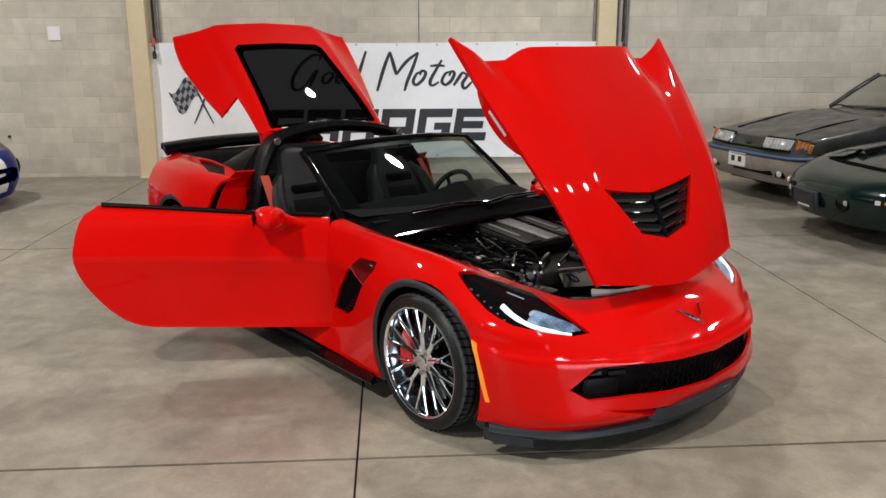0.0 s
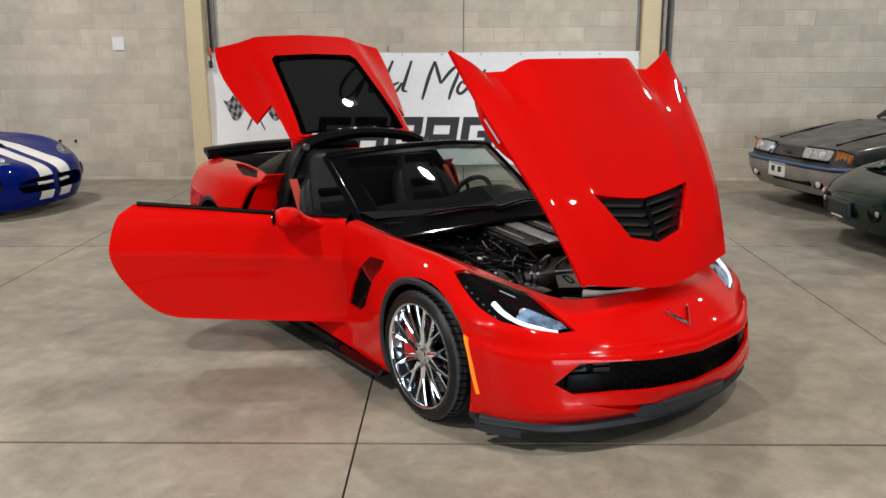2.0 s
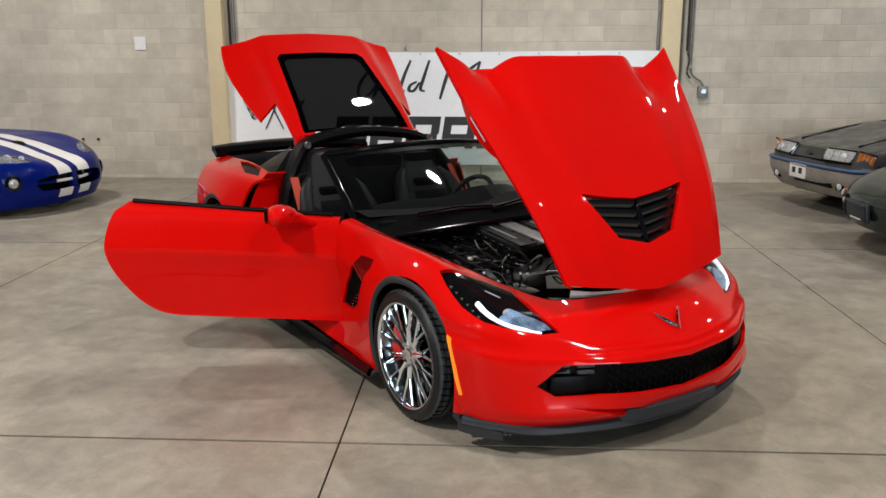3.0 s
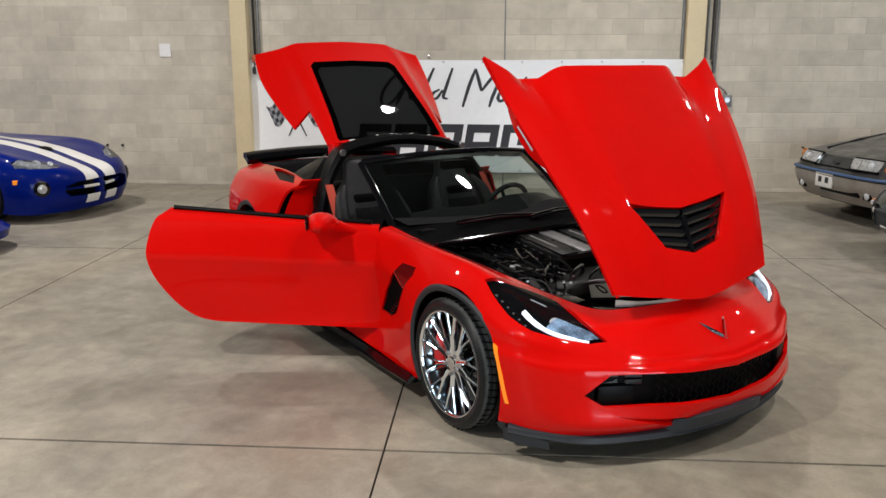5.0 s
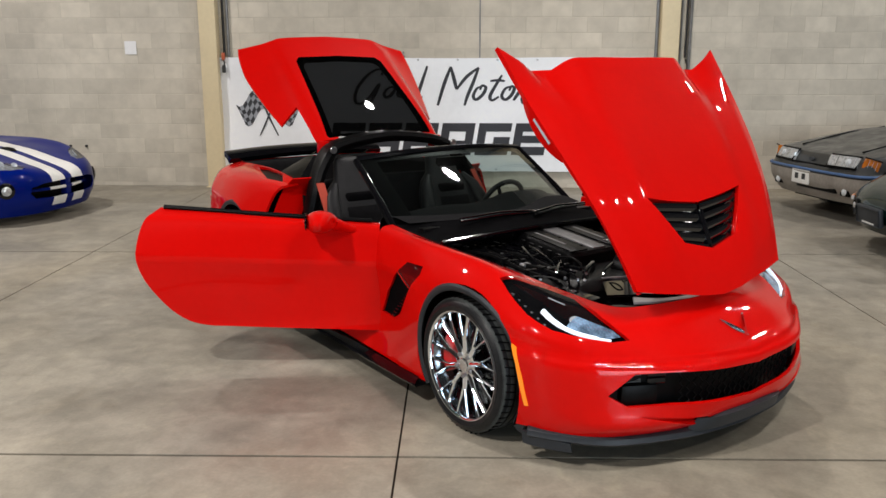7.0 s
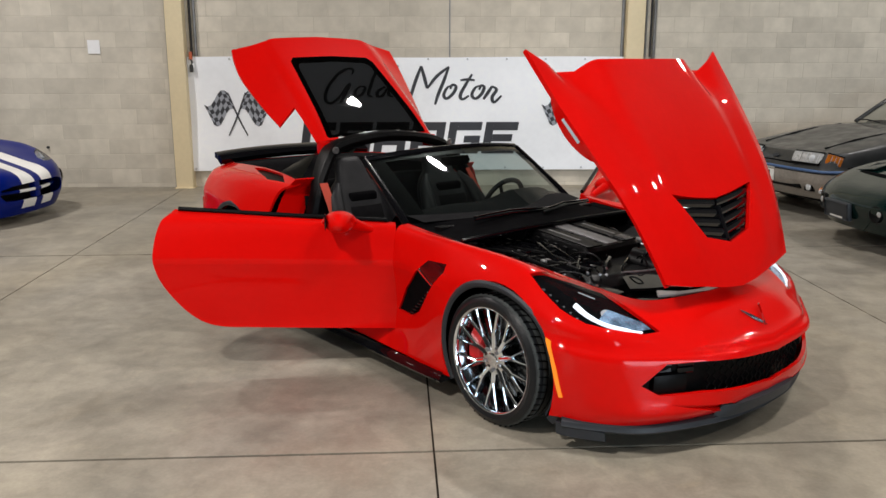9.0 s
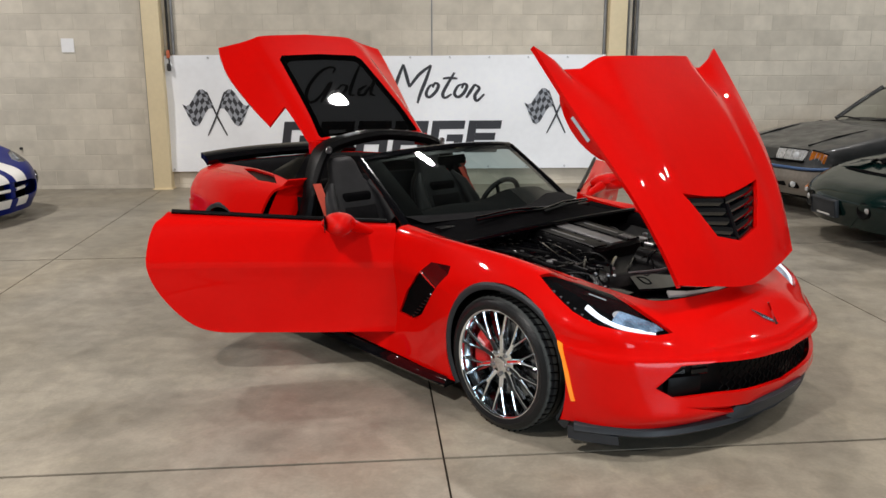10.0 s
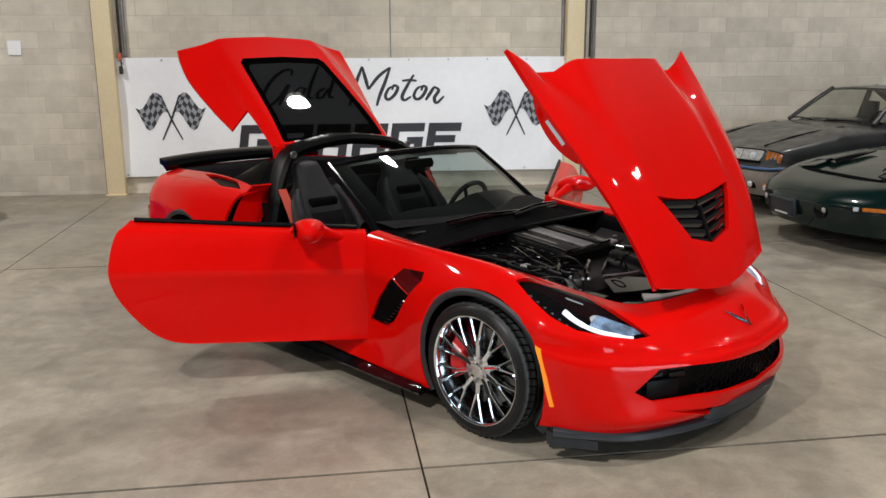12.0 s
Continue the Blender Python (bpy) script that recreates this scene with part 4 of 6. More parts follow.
for ya, yb, xa, xb in ((-.45, .10, -.64, -.575), (.02, .50, -.56, -.62)):
    wp = part("wiper", tubed([(xa - .02, ya, .864), ((xa + xb) / 2 - .02, (ya + yb) / 2, .878), (xb - .03, yb, .870)], [.010, .009, .006], 8), M_PIANO, car)
    part("wiper_blade", tubed([(xa - .05, ya + .02, .872), ((xa + xb) / 2 - .05, (ya + yb) / 2, .890), (xb - .05, yb + .02, .876)], .006, 6), M_BLACKGLOSS, wp)


def blob(secs, n=20, power=2.6):
    """A padded body through level sections (x, y, z, half length, half width)."""
    bm = bmesh.new()
    rings = []
    for x, y, z, a, b in secs:
        row = []
        for k in range(n):
            t = 2 * math.pi * k / n
            c, q = math.cos(t), math.sin(t)
            row.append(bm.verts.new((x + a * math.copysign(abs(c) ** (2 / power), c), y + b * math.copysign(abs(q) ** (2 / power), q), z)))
        rings.append(row)
    for q, p in zip(rings, rings[1:]):
        for k in range(n):
            bm.faces.new((q[k], q[(k + 1) % n], p[(k + 1) % n], p[k]))
    bm.faces.new(rings[0][::-1])
    bm.faces.new(rings[-1])
    bmesh.ops.recalc_face_normals(bm, faces=bm.faces)
    return bm


part("cabin_floor", boxed(-2.2, -.75, -.66, .66, .13, .20, bevel=.01), M_SUEDE, car)
part("underbody", boxed(-3.4, .62, -.60, .60, .125, .15), M_BLACK, car)
part("bulkhead", lofted([[(-2.10, -.70, .2), (-2.10, 0, .2), (-2.10, .70, .2)], [(-2.12, -.70, .6), (-2.12, 0, .6), (-2.12, .70, .6)], [(-2.18, -.68, .88), (-2.18, 0, .90), (-2.18, .68, .88)], [(-2.32, -.66, .90), (-2.32, 0, .92), (-2.32, .66, .90)]], 4, 4), M_SUEDE, car)
dash = part("dashboard", lofted([[(-.86, -.66, .845), (-.72, -.3, .86), (-.70, 0, .865), (-.72, .3, .86), (-.86, .66, .845)], [(-1.02, -.67, .86), (-1.0, -.3, .885), (-1.0, 0, .88), (-1.0, .35, .915), (-1.02, .67, .86)],
                                     [(-1.14, -.67, .83), (-1.14, -.3, .85), (-1.16, 0, .84), (-1.17, .35, .885), (-1.14, .67, .83)], [(-1.16, -.67, .70), (-1.16, -.3, .70), (-1.20, 0, .68), (-1.16, .35, .70), (-1.16, .67, .70)],
                                     [(-1.05, -.67, .50), (-1.05, -.3, .48), (-1.15, 0, .48), (-1.05, .35, .48), (-1.05, .67, .50)]], 6, 5), M_SUEDE, car, "black dashboard")
part("binnacle", blob([(-1.10, .37, .87, .09, .20), (-1.10, .37, .89, .085, .19), (-1.09, .37, .905, .06, .15), (-1.08, .37, .91, .03, .1)]), M_SUEDE, dash)
part("console", blob([(-1.55, 0, .2, .50, .13), (-1.55, 0, .50, .50, .125), (-1.56, 0, .56, .47, .11), (-1.56, 0, .575, .42, .08)]), M_SEAT, car)
part("gear_knob", turned([(0, .70), (.022, .69), (.026, .66), (.014, .63), (.012, .55), (0, .55)], 16, "Z"), M_BLACKGLOSS, car, at=pose(-1.36, 0.02, 0))
swm = Matrix.Translation((-1.31, .38, .80)) @ Matrix.Rotation(radians(-66), 4, "Y")
sw = part("steering_wheel", turned([(.165 + .017 * math.cos(a), .017 * math.sin(a)) for a in [2 * math.pi * k / 10 for k in range(11)]], 40, "Z"), M_SEAT, car, "black leather steering wheel", at=swm)
part("wheel_boss", blob([(0, 0, -.04, .05, .06), (0, 0, -.01, .065, .075), (0, 0, .02, .05, .06)]), M_BLACK, sw)
for a in (90, 210, 330):
    part("wheel_spoke", tubed([(.05 * math.cos(radians(a)), .05 * math.sin(radians(a)), -.005), (.155 * math.cos(radians(a)), .155 * math.sin(radians(a)), 0)], .013, 8), M_ALU, sw)
part("rear_view_mirror", blob([(-1.36, 0, 1.075, .012, .11), (-1.37, 0, 1.10, .02, .125), (-1.375, 0, 1.13, .014, .115)]), M_BLACK, car)


def seat(y):
    st = part("seat", blob([(-1.62, y, .24, .26, .25), (-1.62, y, .34, .28, .27), (-1.60, y, .42, .28, .26), (-1.60, y, .45, .25, .22), (-1.60, y, .455, .1, .1)], 24), M_SEAT, car, "black leather sports seat")
    back = part("seat_back", blob([(-1.80, y, .38, .09, .23), (-1.83, y, .50, .09, .245), (-1.89, y, .66, .085, .25), (-1.95, y, .80, .08, .235), (-1.99, y, .88, .07, .195), (-2.02, y, .94, .06, .128), (-2.05, y, 1.0, .058, .112), (-2.075, y, 1.055, .05, .098), (-2.085, y, 1.085, .035, .078), (-2.09, y, 1.093, .015, .04)], 28, 3.2), M_SEAT, st)
    for q in (-1, 1):
        part("bolster", tubed([(-1.66, y + q * .235, .44), (-1.74, y + q * .245, .58), (-1.83, y + q * .24, .72), (-1.91, y + q * .205, .84), (-1.975, y + q * .15, .92)], [.05, .06, .055, .045, .02], 14), M_SEAT, st)
    part("head_panel", thick(upward(sheet(lambda u, v: (-1.985 - .055 * v + .012 * math.sin(math.pi * u) - .0, y + (.095 - .012 * v) * (2 * u - 1), .915 + .145 * v), 8, 6)), .02), M_SEAT, st)
    part("harness_slot", boxed(-1.935, -1.876, y - .112, y + .112, .798, .868, bevel=.028, seg=4), M_MATTE, st)
    part("seat_insert", thick(upward(sheet(lambda u, v: (-1.755 - .10 * v + .012 * math.sin(math.pi * u), y + .135 * (2 * u - 1) * (1 - .1 * v), .50 + .28 * v), 8, 12)), .02), M_SUEDE, st, "black suede seat insert")


for y in (-.38, .38):
    seat(y)
    s = -1 if y < 0 else 1
    part("seat_belt", thick(sheet(lambda u, v, s=s: Vector((-1.99, s * .637, .94)).lerp(Vector((-1.69, s * .668, .55)), u) + Vector((.016 * v, s * .026 * (1 - 2 * v), .0)), 8, 1), .003), M_BELT, car, "red seat belt webbing", smooth=False)

# roll hoop behind the seats
HP = [(-1.99, -.735, .74), (-2.00, -.700, .86), (-2.055, -.635, .98), (-2.105, -.550, 1.10), (-2.14, -.46, 1.165), (-2.155, -.3, 1.205), (-2.165, 0, 1.232)]
HP = HP + [(x, -y, z) for x, y, z in HP[-2::-1]]
hp = catmull(HP, 4)
bm = bmesh.new()
rows = []
for i, p in enumerate(hp):
    d = (hp[min(i + 1, len(hp) - 1)] - hp[max(i - 1, 0)]).normalized()
    out = d.cross(Vector((1, 0, 0))).normalized() * -1
    if out.z < 0 and abs(p.y) < .6:
        out = -out
    if out.y * p.y < 0 and abs(p.y) > .2:
        out = -out
    fat = 0.85 - 0.25 * max(0, min(1, (1.10 - p.z) / .2))
    sec = [(.070, -.045), (.080, -.018), (.058, .010), (.0, .016), (-.08, .012), (-.10, -.008), (-.085, -.055), (.05, -.060)]
    rows.append([bm.verts.new(p + Vector((a * fat, 0, 0)) + out * b) for a, b in sec])
for q, p in zip(rows, rows[1:]):
    for k in range(8):
        bm.faces.new((q[k], q[(k + 1) % 8], p[(k + 1) % 8], p[k]))
bm.faces.new(rows[0])
bm.faces.new(rows[-1][::-1])
bmesh.ops.recalc_face_normals(bm, faces=bm.faces)
hoop = part("roll_hoop", bm, M_BLACK, car, "black roll hoop behind the seats")
for y in (-.50, .50):
    part("latch_socket", turned([(.0, .0), (.012, .0), (.014, .004), (.022, .004), (.024, .0), (.024, -.01), (0, -.01)], 20, "X"), M_STEEL, hoop, at=pose(-2.033, y, 1.145))
for y, w in ((-.33, .05), (-.12, .03), (.0, .07), (.16, .04), (.30, .06)):
    part("clip", boxed(-2.255, -2.215, y - w / 2, y + w / 2, 1.225 - .25 * y * y, 1.242 - .25 * y * y, bevel=.003, seg=1), M_PLATE, hoop)

# rear deck: cargo well, seal, spoiler, quarter windows
well = lofted([[(x, -y, z) for x, y, z in ln] for ln in (
    [(-2.12, .73, .94), (-2.5, .695, .962), (-3.0, .66, .96), (-3.36, .632, .942), (-3.50, .44, .936), (-3.52, 0, .936)],
    [(-2.12, .66, .925), (-2.5, .63, .935), (-3.0, .60, .93), (-3.28, .56, .92), (-3.38, .40, .925), (-3.40, 0, .925)],
    [(-2.14, .62, .82), (-2.5, .63, .82), (-3.0, .60, .82), (-3.25, .55, .82), (-3.32, .38, .82), (-3.34, 0, .82)],
    [(-2.16, .50, .70), (-2.5, .52, .66), (-2.9, .5, .66), (-3.15, .45, .66), (-3.22, .3, .66), (-3.24, 0, .66)],
    [(-2.16, .0, .70), (-2.5, .0, .66), (-2.8, .0, .66), (-2.9, .0, .66), (-3.0, .0, .66), (-3.05, 0, .66)])], 6, 3, mirror=True)
part("cargo_well", upward(well), M_SUEDE, car, "black lined cargo well")
spo = part("spoiler", thick(upward(sheet(lambda u, v: (-3.42 - .13 * v - .05 * (1 - abs(2 * u - 1) ** 3), .70 * (2 * u - 1), .965 + .055 * v + .022 * (1 - (2 * u - 1) ** 2) + .012 * math.sin(math.pi * v)), 28, 6)), .045), M_BLACKGLOSS, car, "gloss black rear spoiler")
for s in (-1, 1):
    part("quarter_window", outward(sheet(lambda u, v, s=s: Vector((-2.16 - .36 * u, s * (.715 - .005 * u), .935 + .012 * u)).lerp(Vector((-2.20 - .20 * u, s * (.55 + .07 * u), 1.13 - .10 * u)), v), 8, 4), s), M_QUARTER, car, "tinted quarter window")
    part("tail_marker", thick(outward(sheet(lambda u, v, s=s: (-3.36 - .07 * u, s * (.905 - .025 * u), .60 + .10 * v), 4, 3), s), .008), M_REDPLASTIC, car, "red rear side marker")
    ik = intakes[s]
    for w in ik.verts:
        w.co.z -= .02
    part("quarter_intake", upward(ik), M_BLACK, car, "black quarter intake")

# hatch, raised on its front edge
K0 = [(-2.22, 0, 1.215), (-2.45, 0, 1.188), (-2.7, 0, 1.138), (-3.0, 0, 1.072), (-3.20, 0, 1.03), (-3.32, 0, 1.002)]
K1 = [(-2.22, .40, 1.195), (-2.45, .39, 1.172), (-2.7, .38, 1.125), (-3.0, .37, 1.062), (-3.19, .365, 1.02), (-3.31, .36, .99)]
K2 = [(-2.23, .49, 1.17), (-2.45, .49, 1.145), (-2.7, .485, 1.10), (-3.0, .475, 1.042), (-3.18, .47, 1.005), (-3.29, .46, .978)]
K3 = [(-2.24, .535, 1.11), (-2.45, .55, 1.08), (-2.7, .555, 1.035), (-3.0, .56, .99), (-3.17, .56, .965), (-3.275, .55, .952)]
K4 = [(-2.25, .60, 1.02), (-2.45, .635, 1.0), (-2.7, .69, .955), (-2.98, .735, .912), (-3.15, .735, .908), (-3.255, .72, .915)]
hatch_bm = lofted([[(x, -y, z) for x, y, z in ln] for ln in (K0, K1, K2, K3, K4)], 8, 6, mirror=True)
for s in (-1, 1):
    rem = [(-2.0, .50 * s), (-2.30, .515 * s), (-2.59, .525 * s), (-2.50, .635 * s), (-2.3, .9 * s), (-2.0, .9 * s)]
    bmesh.ops.delete(hatch_bm, geom=cut(hatch_bm, rem, (1, 0, 0), (0, 1, 0), lambda c: True), context="FACES")
HG = [(-2.24, -.425), (-2.26, -.435), (-3.03, -.368), (-3.075, -.33), (-3.085, 0), (-3.075, .33), (-3.03, .368), (-2.26, .435), (-2.24, .425)]
hglass = taken(hatch_bm, cut(hatch_bm, HG, (1, 0, 0), (0, 1, 0), lambda c: True))
HATM = Matrix.Translation(HATCH_AT) @ Matrix.Rotation(radians(HATCH_TURN), 4, "Y") @ Matrix.Translation(-HATCH_AT)
hatch = part("hatch", thick(upward(hatch_bm), .022), M_RED, car, "red rear hatch raised open", angle=32, at=HATM)
frit = hglass.copy()
hg = part("hatch_glass", upward(hglass), M_TINT, hatch, "dark tinted hatch glass")
HF = [(-2.27, -.385), (-2.98, -.325), (-3.02, -.29), (-3.03, 0), (-3.02, .29), (-2.98, .325), (-2.27, .385)]
bmesh.ops.delete(frit, geom=cut(frit, HF, (1, 0, 0), (0, 1, 0), lambda c: True), context="FACES")
for w in frit.verts:
    w.co.z -= .009
part("glass_border", thick(upward(frit), .004), M_BLACK, hg)
for s in (-1, 1):
    part("hatch_hinge", boxed(-2.29, -2.20, min(s * .44, s * .50), max(s * .44, s * .50), 1.10, 1.19, bevel=.01), M_RED, car)

# engine bay
bay = lofted([[(x, -y, z) for x, y, z in ln] for ln in (
    [(.655, 0, .672), (.60, .28, .660), (.50, .445, .652), (.34, .575, .70), (.16, .65, .745), (-.1, .70, .78), (-.5, .722, .80), (-.8, .735, .82)],
    [(.60, 0, .645), (.56, .25, .64), (.46, .40, .63), (.31, .52, .675), (.13, .59, .72), (-.1, .635, .75), (-.5, .655, .78), (-.8, .67, .80)],
    [(.52, 0, .50), (.51, .22, .50), (.44, .38, .52), (.29, .50, .56), (.11, .57, .60), (-.1, .61, .62), (-.5, .63, .64), (-.76, .64, .66)],
    [(.50, 0, .30), (.48, .2, .30), (.40, .35, .30), (.27, .45, .30), (.1, .52, .30), (-.1, .55, .30), (-.5, .57, .30), (-.7, .58, .30)],
    [(.3, 0, .28), (.28, 0, .28), (.2, .0, .28), (.1, .0, .28), (0, .0, .28), (-.1, .0, .28), (-.4, .0, .28), (-.7, .0, .28)])], 6, 3, mirror=True)
part("engine_bay", upward(bay), M_MATTE, car, "black engine bay liner")
part("firewall", boxed(-.80, -.74, -.64, .64, .28, .83, bevel=.01), M_BLACK, car)
TILT = Matrix.Translation((-.52, 0, .82)) @ Matrix.Rotation(radians(5.5), 4, "Y") @ Matrix.Translation((.52, 0, -.82))
eng = part("engine_cover", blob([(-.26, 0, .66, .27, .235), (-.26, 0, .735, .27, .235), (-.26, 0, .755, .262, .225), (-.26, 0, .80, .255, .218), (-.26, 0, .818, .24, .205)], 40, 9), M_BLACK, car, "black and grey supercharger cover", angle=30, at=TILT)
for y0, y1 in ((-.20, -.085), (-.05, .05), (.085, .20)):
    part("cover_panel", boxed(-.49, -.03, y0, y1, .812, .826, bevel=.005), M_COVER if abs(y0) < .06 else M_BLACK, eng, "brushed grey cover panel" if abs(y0) < .06 else "")
for k in range(5):
    part("cover_rib", boxed(-.105 + .018 * k, -.096 + .018 * k, .10, .16, .826, .832, bevel=.002, seg=1), M_STEEL, eng)
for s in (-1, 1):
    part("panel_lettering", boxed(-.38, -.14, s * .143 - .009, s * .143 + .009, .826, .8272), M_COVER, eng, smooth=False)
    for k in range(3):
        part("cover_bolt", turned([(0, .007), (.008, .007), (.011, .003), (.011, 0), (0, 0)], 10, "Z"), M_BLACK, eng, at=pose(-.44 + .17 * k, s * .067, .818))
    for k in range(7):
        part("side_fin", boxed(-.47 + .07 * k, -.435 + .07 * k, min(s * .212, s * .232), max(s * .212, s * .232), .72, .795, bevel=.006), M_BLACK, eng)
    part("fuel_rail", tubed([(-.48, s * .285, .725), (-.26, s * .29, .725), (0, s * .285, .72)], .010, 8), M_STEEL, car)
    part("valve_cover", blob([(-.24, s * .37, .48, .29, .085), (-.24, s * .37, .64, .29, .085), (-.24, s * .365, .69, .27, .07)], 24, 6), M_BLACK, car)
    for k in range(4):
        part("ignition_coil", boxed(-.46 + .135 * k, -.38 + .135 * k, s * .36 - .03, s * .36 + .03, .68, .722, bevel=.008), M_BLACKGLOSS, car)
        part("plug_lead", tubed([(-.42 + .135 * k, s * .39, .715), (-.41 + .135 * k, s * .45, .70), (-.41 + .135 * k, s * .49, .62)], .007, 6), M_DARK, car)
part("bay_shroud", blob([(-.2, 0, .52, .50, .50), (-.2, 0, .655, .48, .50), (-.2, 0, .695, .44, .44), (-.2, 0, .70, .40, .40)], 40, 6), M_BLACK, car, "black engine top shroud")
part("intake_duct", tubed([(.10, .0, .70), (.18, .02, .69), (.27, .06, .655), (.36, .10, .62)], [.075, .07, .072, .085], 20), M_BLACK, car)
part("duct_clamp", tubed([(.175, .02, .69), (.185, .022, .689)], .077, 20), M_BLACKGLOSS, car)
part("air_box", blob([(.38, 0, .40, .10, .33), (.38, 0, .56, .11, .34), (.37, 0, .605, .09, .30), (.37, 0, .615, .06, .26)], 32, 6), M_BLACK, car, "black air filter box")
part("radiator_shroud", lofted([[(.30, -.48, .62), (.33, -.2, .605), (.34, 0, .60), (.33, .2, .605), (.30, .48, .62)], [(.42, -.42, .645), (.46, -.2, .622), (.47, 0, .618), (.46, .2, .622), (.42, .42, .645)], [(.50, -.38, .628), (.55, -.2, .598), (.56, 0, .592), (.55, .2, .598), (.50, .38, .628)]], 5, 4), M_BLACKGLOSS, car, "black radiator cover")
part("radiator_top", thick(upward(lofted([[(.22, -.24, .69), (.27, -.08, .686), (.29, .1, .684), (.27, .26, .686)], [(.37, -.355, .665), (.44, -.18, .66), (.46, .1, .657), (.43, .30, .660)]], 5, 4)), .012), M_PIANO, car, "black radiator top panel")
part("panel_edge", tubed([(.22, -.24, .695), (.27, -.08, .691), (.29, .1, .689)], .007, 8), M_ALU, car)
part("nose_beam", thick(upward(lofted([[(.50, -.32, .680), (.555, -.2, .668), (.58, 0, .662), (.555, .2, .668), (.50, .32, .680)], [(.54, -.36, .672), (.60, -.2, .668), (.63, 0, .664), (.60, .2, .668), (.54, .36, .672)]], 5, 4)), .012), M_BEAM, car, "light grey nose support beam")
part("washer_box", boxed(.17, .37, -.53, -.40, .52, .668, bevel=.012), M_BLACKGLOSS, car, "black plastic box beside the radiator", at=Matrix.Translation((.27, -.46, .6)) @ Matrix.Rotation(radians(12), 4, "Z") @ Matrix.Rotation(radians(6), 4, "Y") @ Matrix.Translation((-.27, .46, -.6)))
part("coolant_tank", blob([(.02, .47, .55, .09, .07), (.02, .47, .68, .09, .07), (.02, .47, .70, .06, .05)], 20, 4), M_BLACK, car)
part("tank_cap", turned([(0, .74), (.03, .74), (.034, .73), (.034, .70), (0, .70)], 16, "Z"), M_BLACK, car, at=pose(.02, .47, 0))
part("crash_bar", boxed(.555, .60, -.40, .40, .50, .575, bevel=.01), M_SILVER, car, "grey bumper beam", at=pose(-.035, 0, .01))
for s in (-1, 1):
    part("bay_tray", lofted([[(.26, s * .30, .60), (0, s * .28, .66), (-.5, s * .28, .69), (-.74, s * .28, .72)], [(.24, s * .44, .61), (0, s * .46, .68), (-.5, s * .48, .71), (-.74, s * .48, .74)], [(.16, s * .57, .66), (0, s * .61, .70), (-.5, s * .64, .74), (-.74, s * .65, .77)]], 5, 4), M_BLACK, car)
for y, z, r in ((-.30, .748, .010), (-.335, .742, .007), (-.375, .738, .013), (-.42, .735, .009), (-.465, .742, .012), (-.51, .748, .008), (-.55, .752, .011)):
    wav = [(x, y - .05 * (x + .55) * (.6 + y) + .010 * math.sin(9 * x + 40 * y), z - .045 * max(0, x + .25) + .006 * math.sin(13 * x + 25 * y)) for x in (-.56, -.46, -.36, -.26, -.16, -.06, .04, .14)]
    pipe = part("bay_pipe", tubed(catmull(wav, 4), r, 8), M_BLACKGLOSS if r < .011 else M_BLACK, car)
    for k in (1, 4, 6):
        part("pipe_clip", boxed(-.012, .012, -r - .006, r + .006, -r - .004, r + .004, bevel=.003, seg=1), M_BLACK, pipe, at=Matrix.Translation(wav[k]))
for x0, y0, x1, y1, z, r in ((-.50, -.25, -.02, -.42, .772, .008), (-.44, -.24, .06, -.36, .768, .006), (-.10, -.23, .16, -.47, .742, .009), (.02, -.10, .20, -.34, .735, .011), (.05, .04, .24, -.26, .728, .007)):
    arc = [(x0, y0, z - .03), (x0 + .3 * (x1 - x0), y0 + .22 * (y1 - y0), z), (x0 + .7 * (x1 - x0), y0 + .75 * (y1 - y0), z - .012), (x1, y1, z - .05)]
    part("coolant_pipe", tubed(catmull(arc, 6), r, 10), M_PIANO, car, "gloss black pipe")
random.seed(11)
for k in range(26):
    y = random.uniform(-.60, .45)
    x = random.uniform(-.62, .20)
    if abs(y) < .27 and x < .04:
        y = math.copysign(random.uniform(.27, .58), random.uniform(-2, 1))
    z = random.uniform(.69, .755) - .10 * max(0, x)
    dx, dy = random.uniform(.08, .30), random.uniform(-.07, .07)
    pts = [(x, y, z - .05), (x + dx * .3, y + dy * .2 + random.uniform(-.03, .03), z + .004), (x + dx * .7, y + dy * .8, z + random.uniform(-.01, .015)), (x + dx, y + dy, z - .06)]
    part("hose", tubed(catmull(pts, 5), random.choice((.003, .004, .005, .006))), random.choice((M_DARK, M_BLACKGLOSS, M_BLACK, M_BLACK)), car)
for k in range(60):
    y = math.copysign(random.uniform(.26, .56), random.uniform(-1.8, 1))
    x = random.uniform(-.6, .24)
    z = random.uniform(.64, .69) - .08 * max(0, x)
    a, b, c = random.uniform(.010, .035), random.uniform(.010, .03), random.uniform(.015, .035)
    part("bracket", boxed(x - a, x + a, y - b, y + b, z, z + c * 2, bevel=.005, seg=1), random.choice((M_ALU, M_BLACK, M_STEEL, M_BLACK, M_BLACKGLOSS, M_BLACKGLOSS)), car)
for k in range(26):
    x, y, z = random.uniform(-.55, .26), random.uniform(-.56, -.26), random.uniform(.69, .735)
    part("bolt_head", turned([(0, .012), (.006, .012), (.008, .008), (.009, 0), (0, 0)], 6, "Z"), M_STEEL, car, at=pose(x, y, z - .1 * max(0, x), random.uniform(-30, 30), random.uniform(-30, 30)))


# ---- banner on the block wall ----
BX0, BX1, BZ0, BZ1 = -2.115, 3.925, 0.230, 1.783


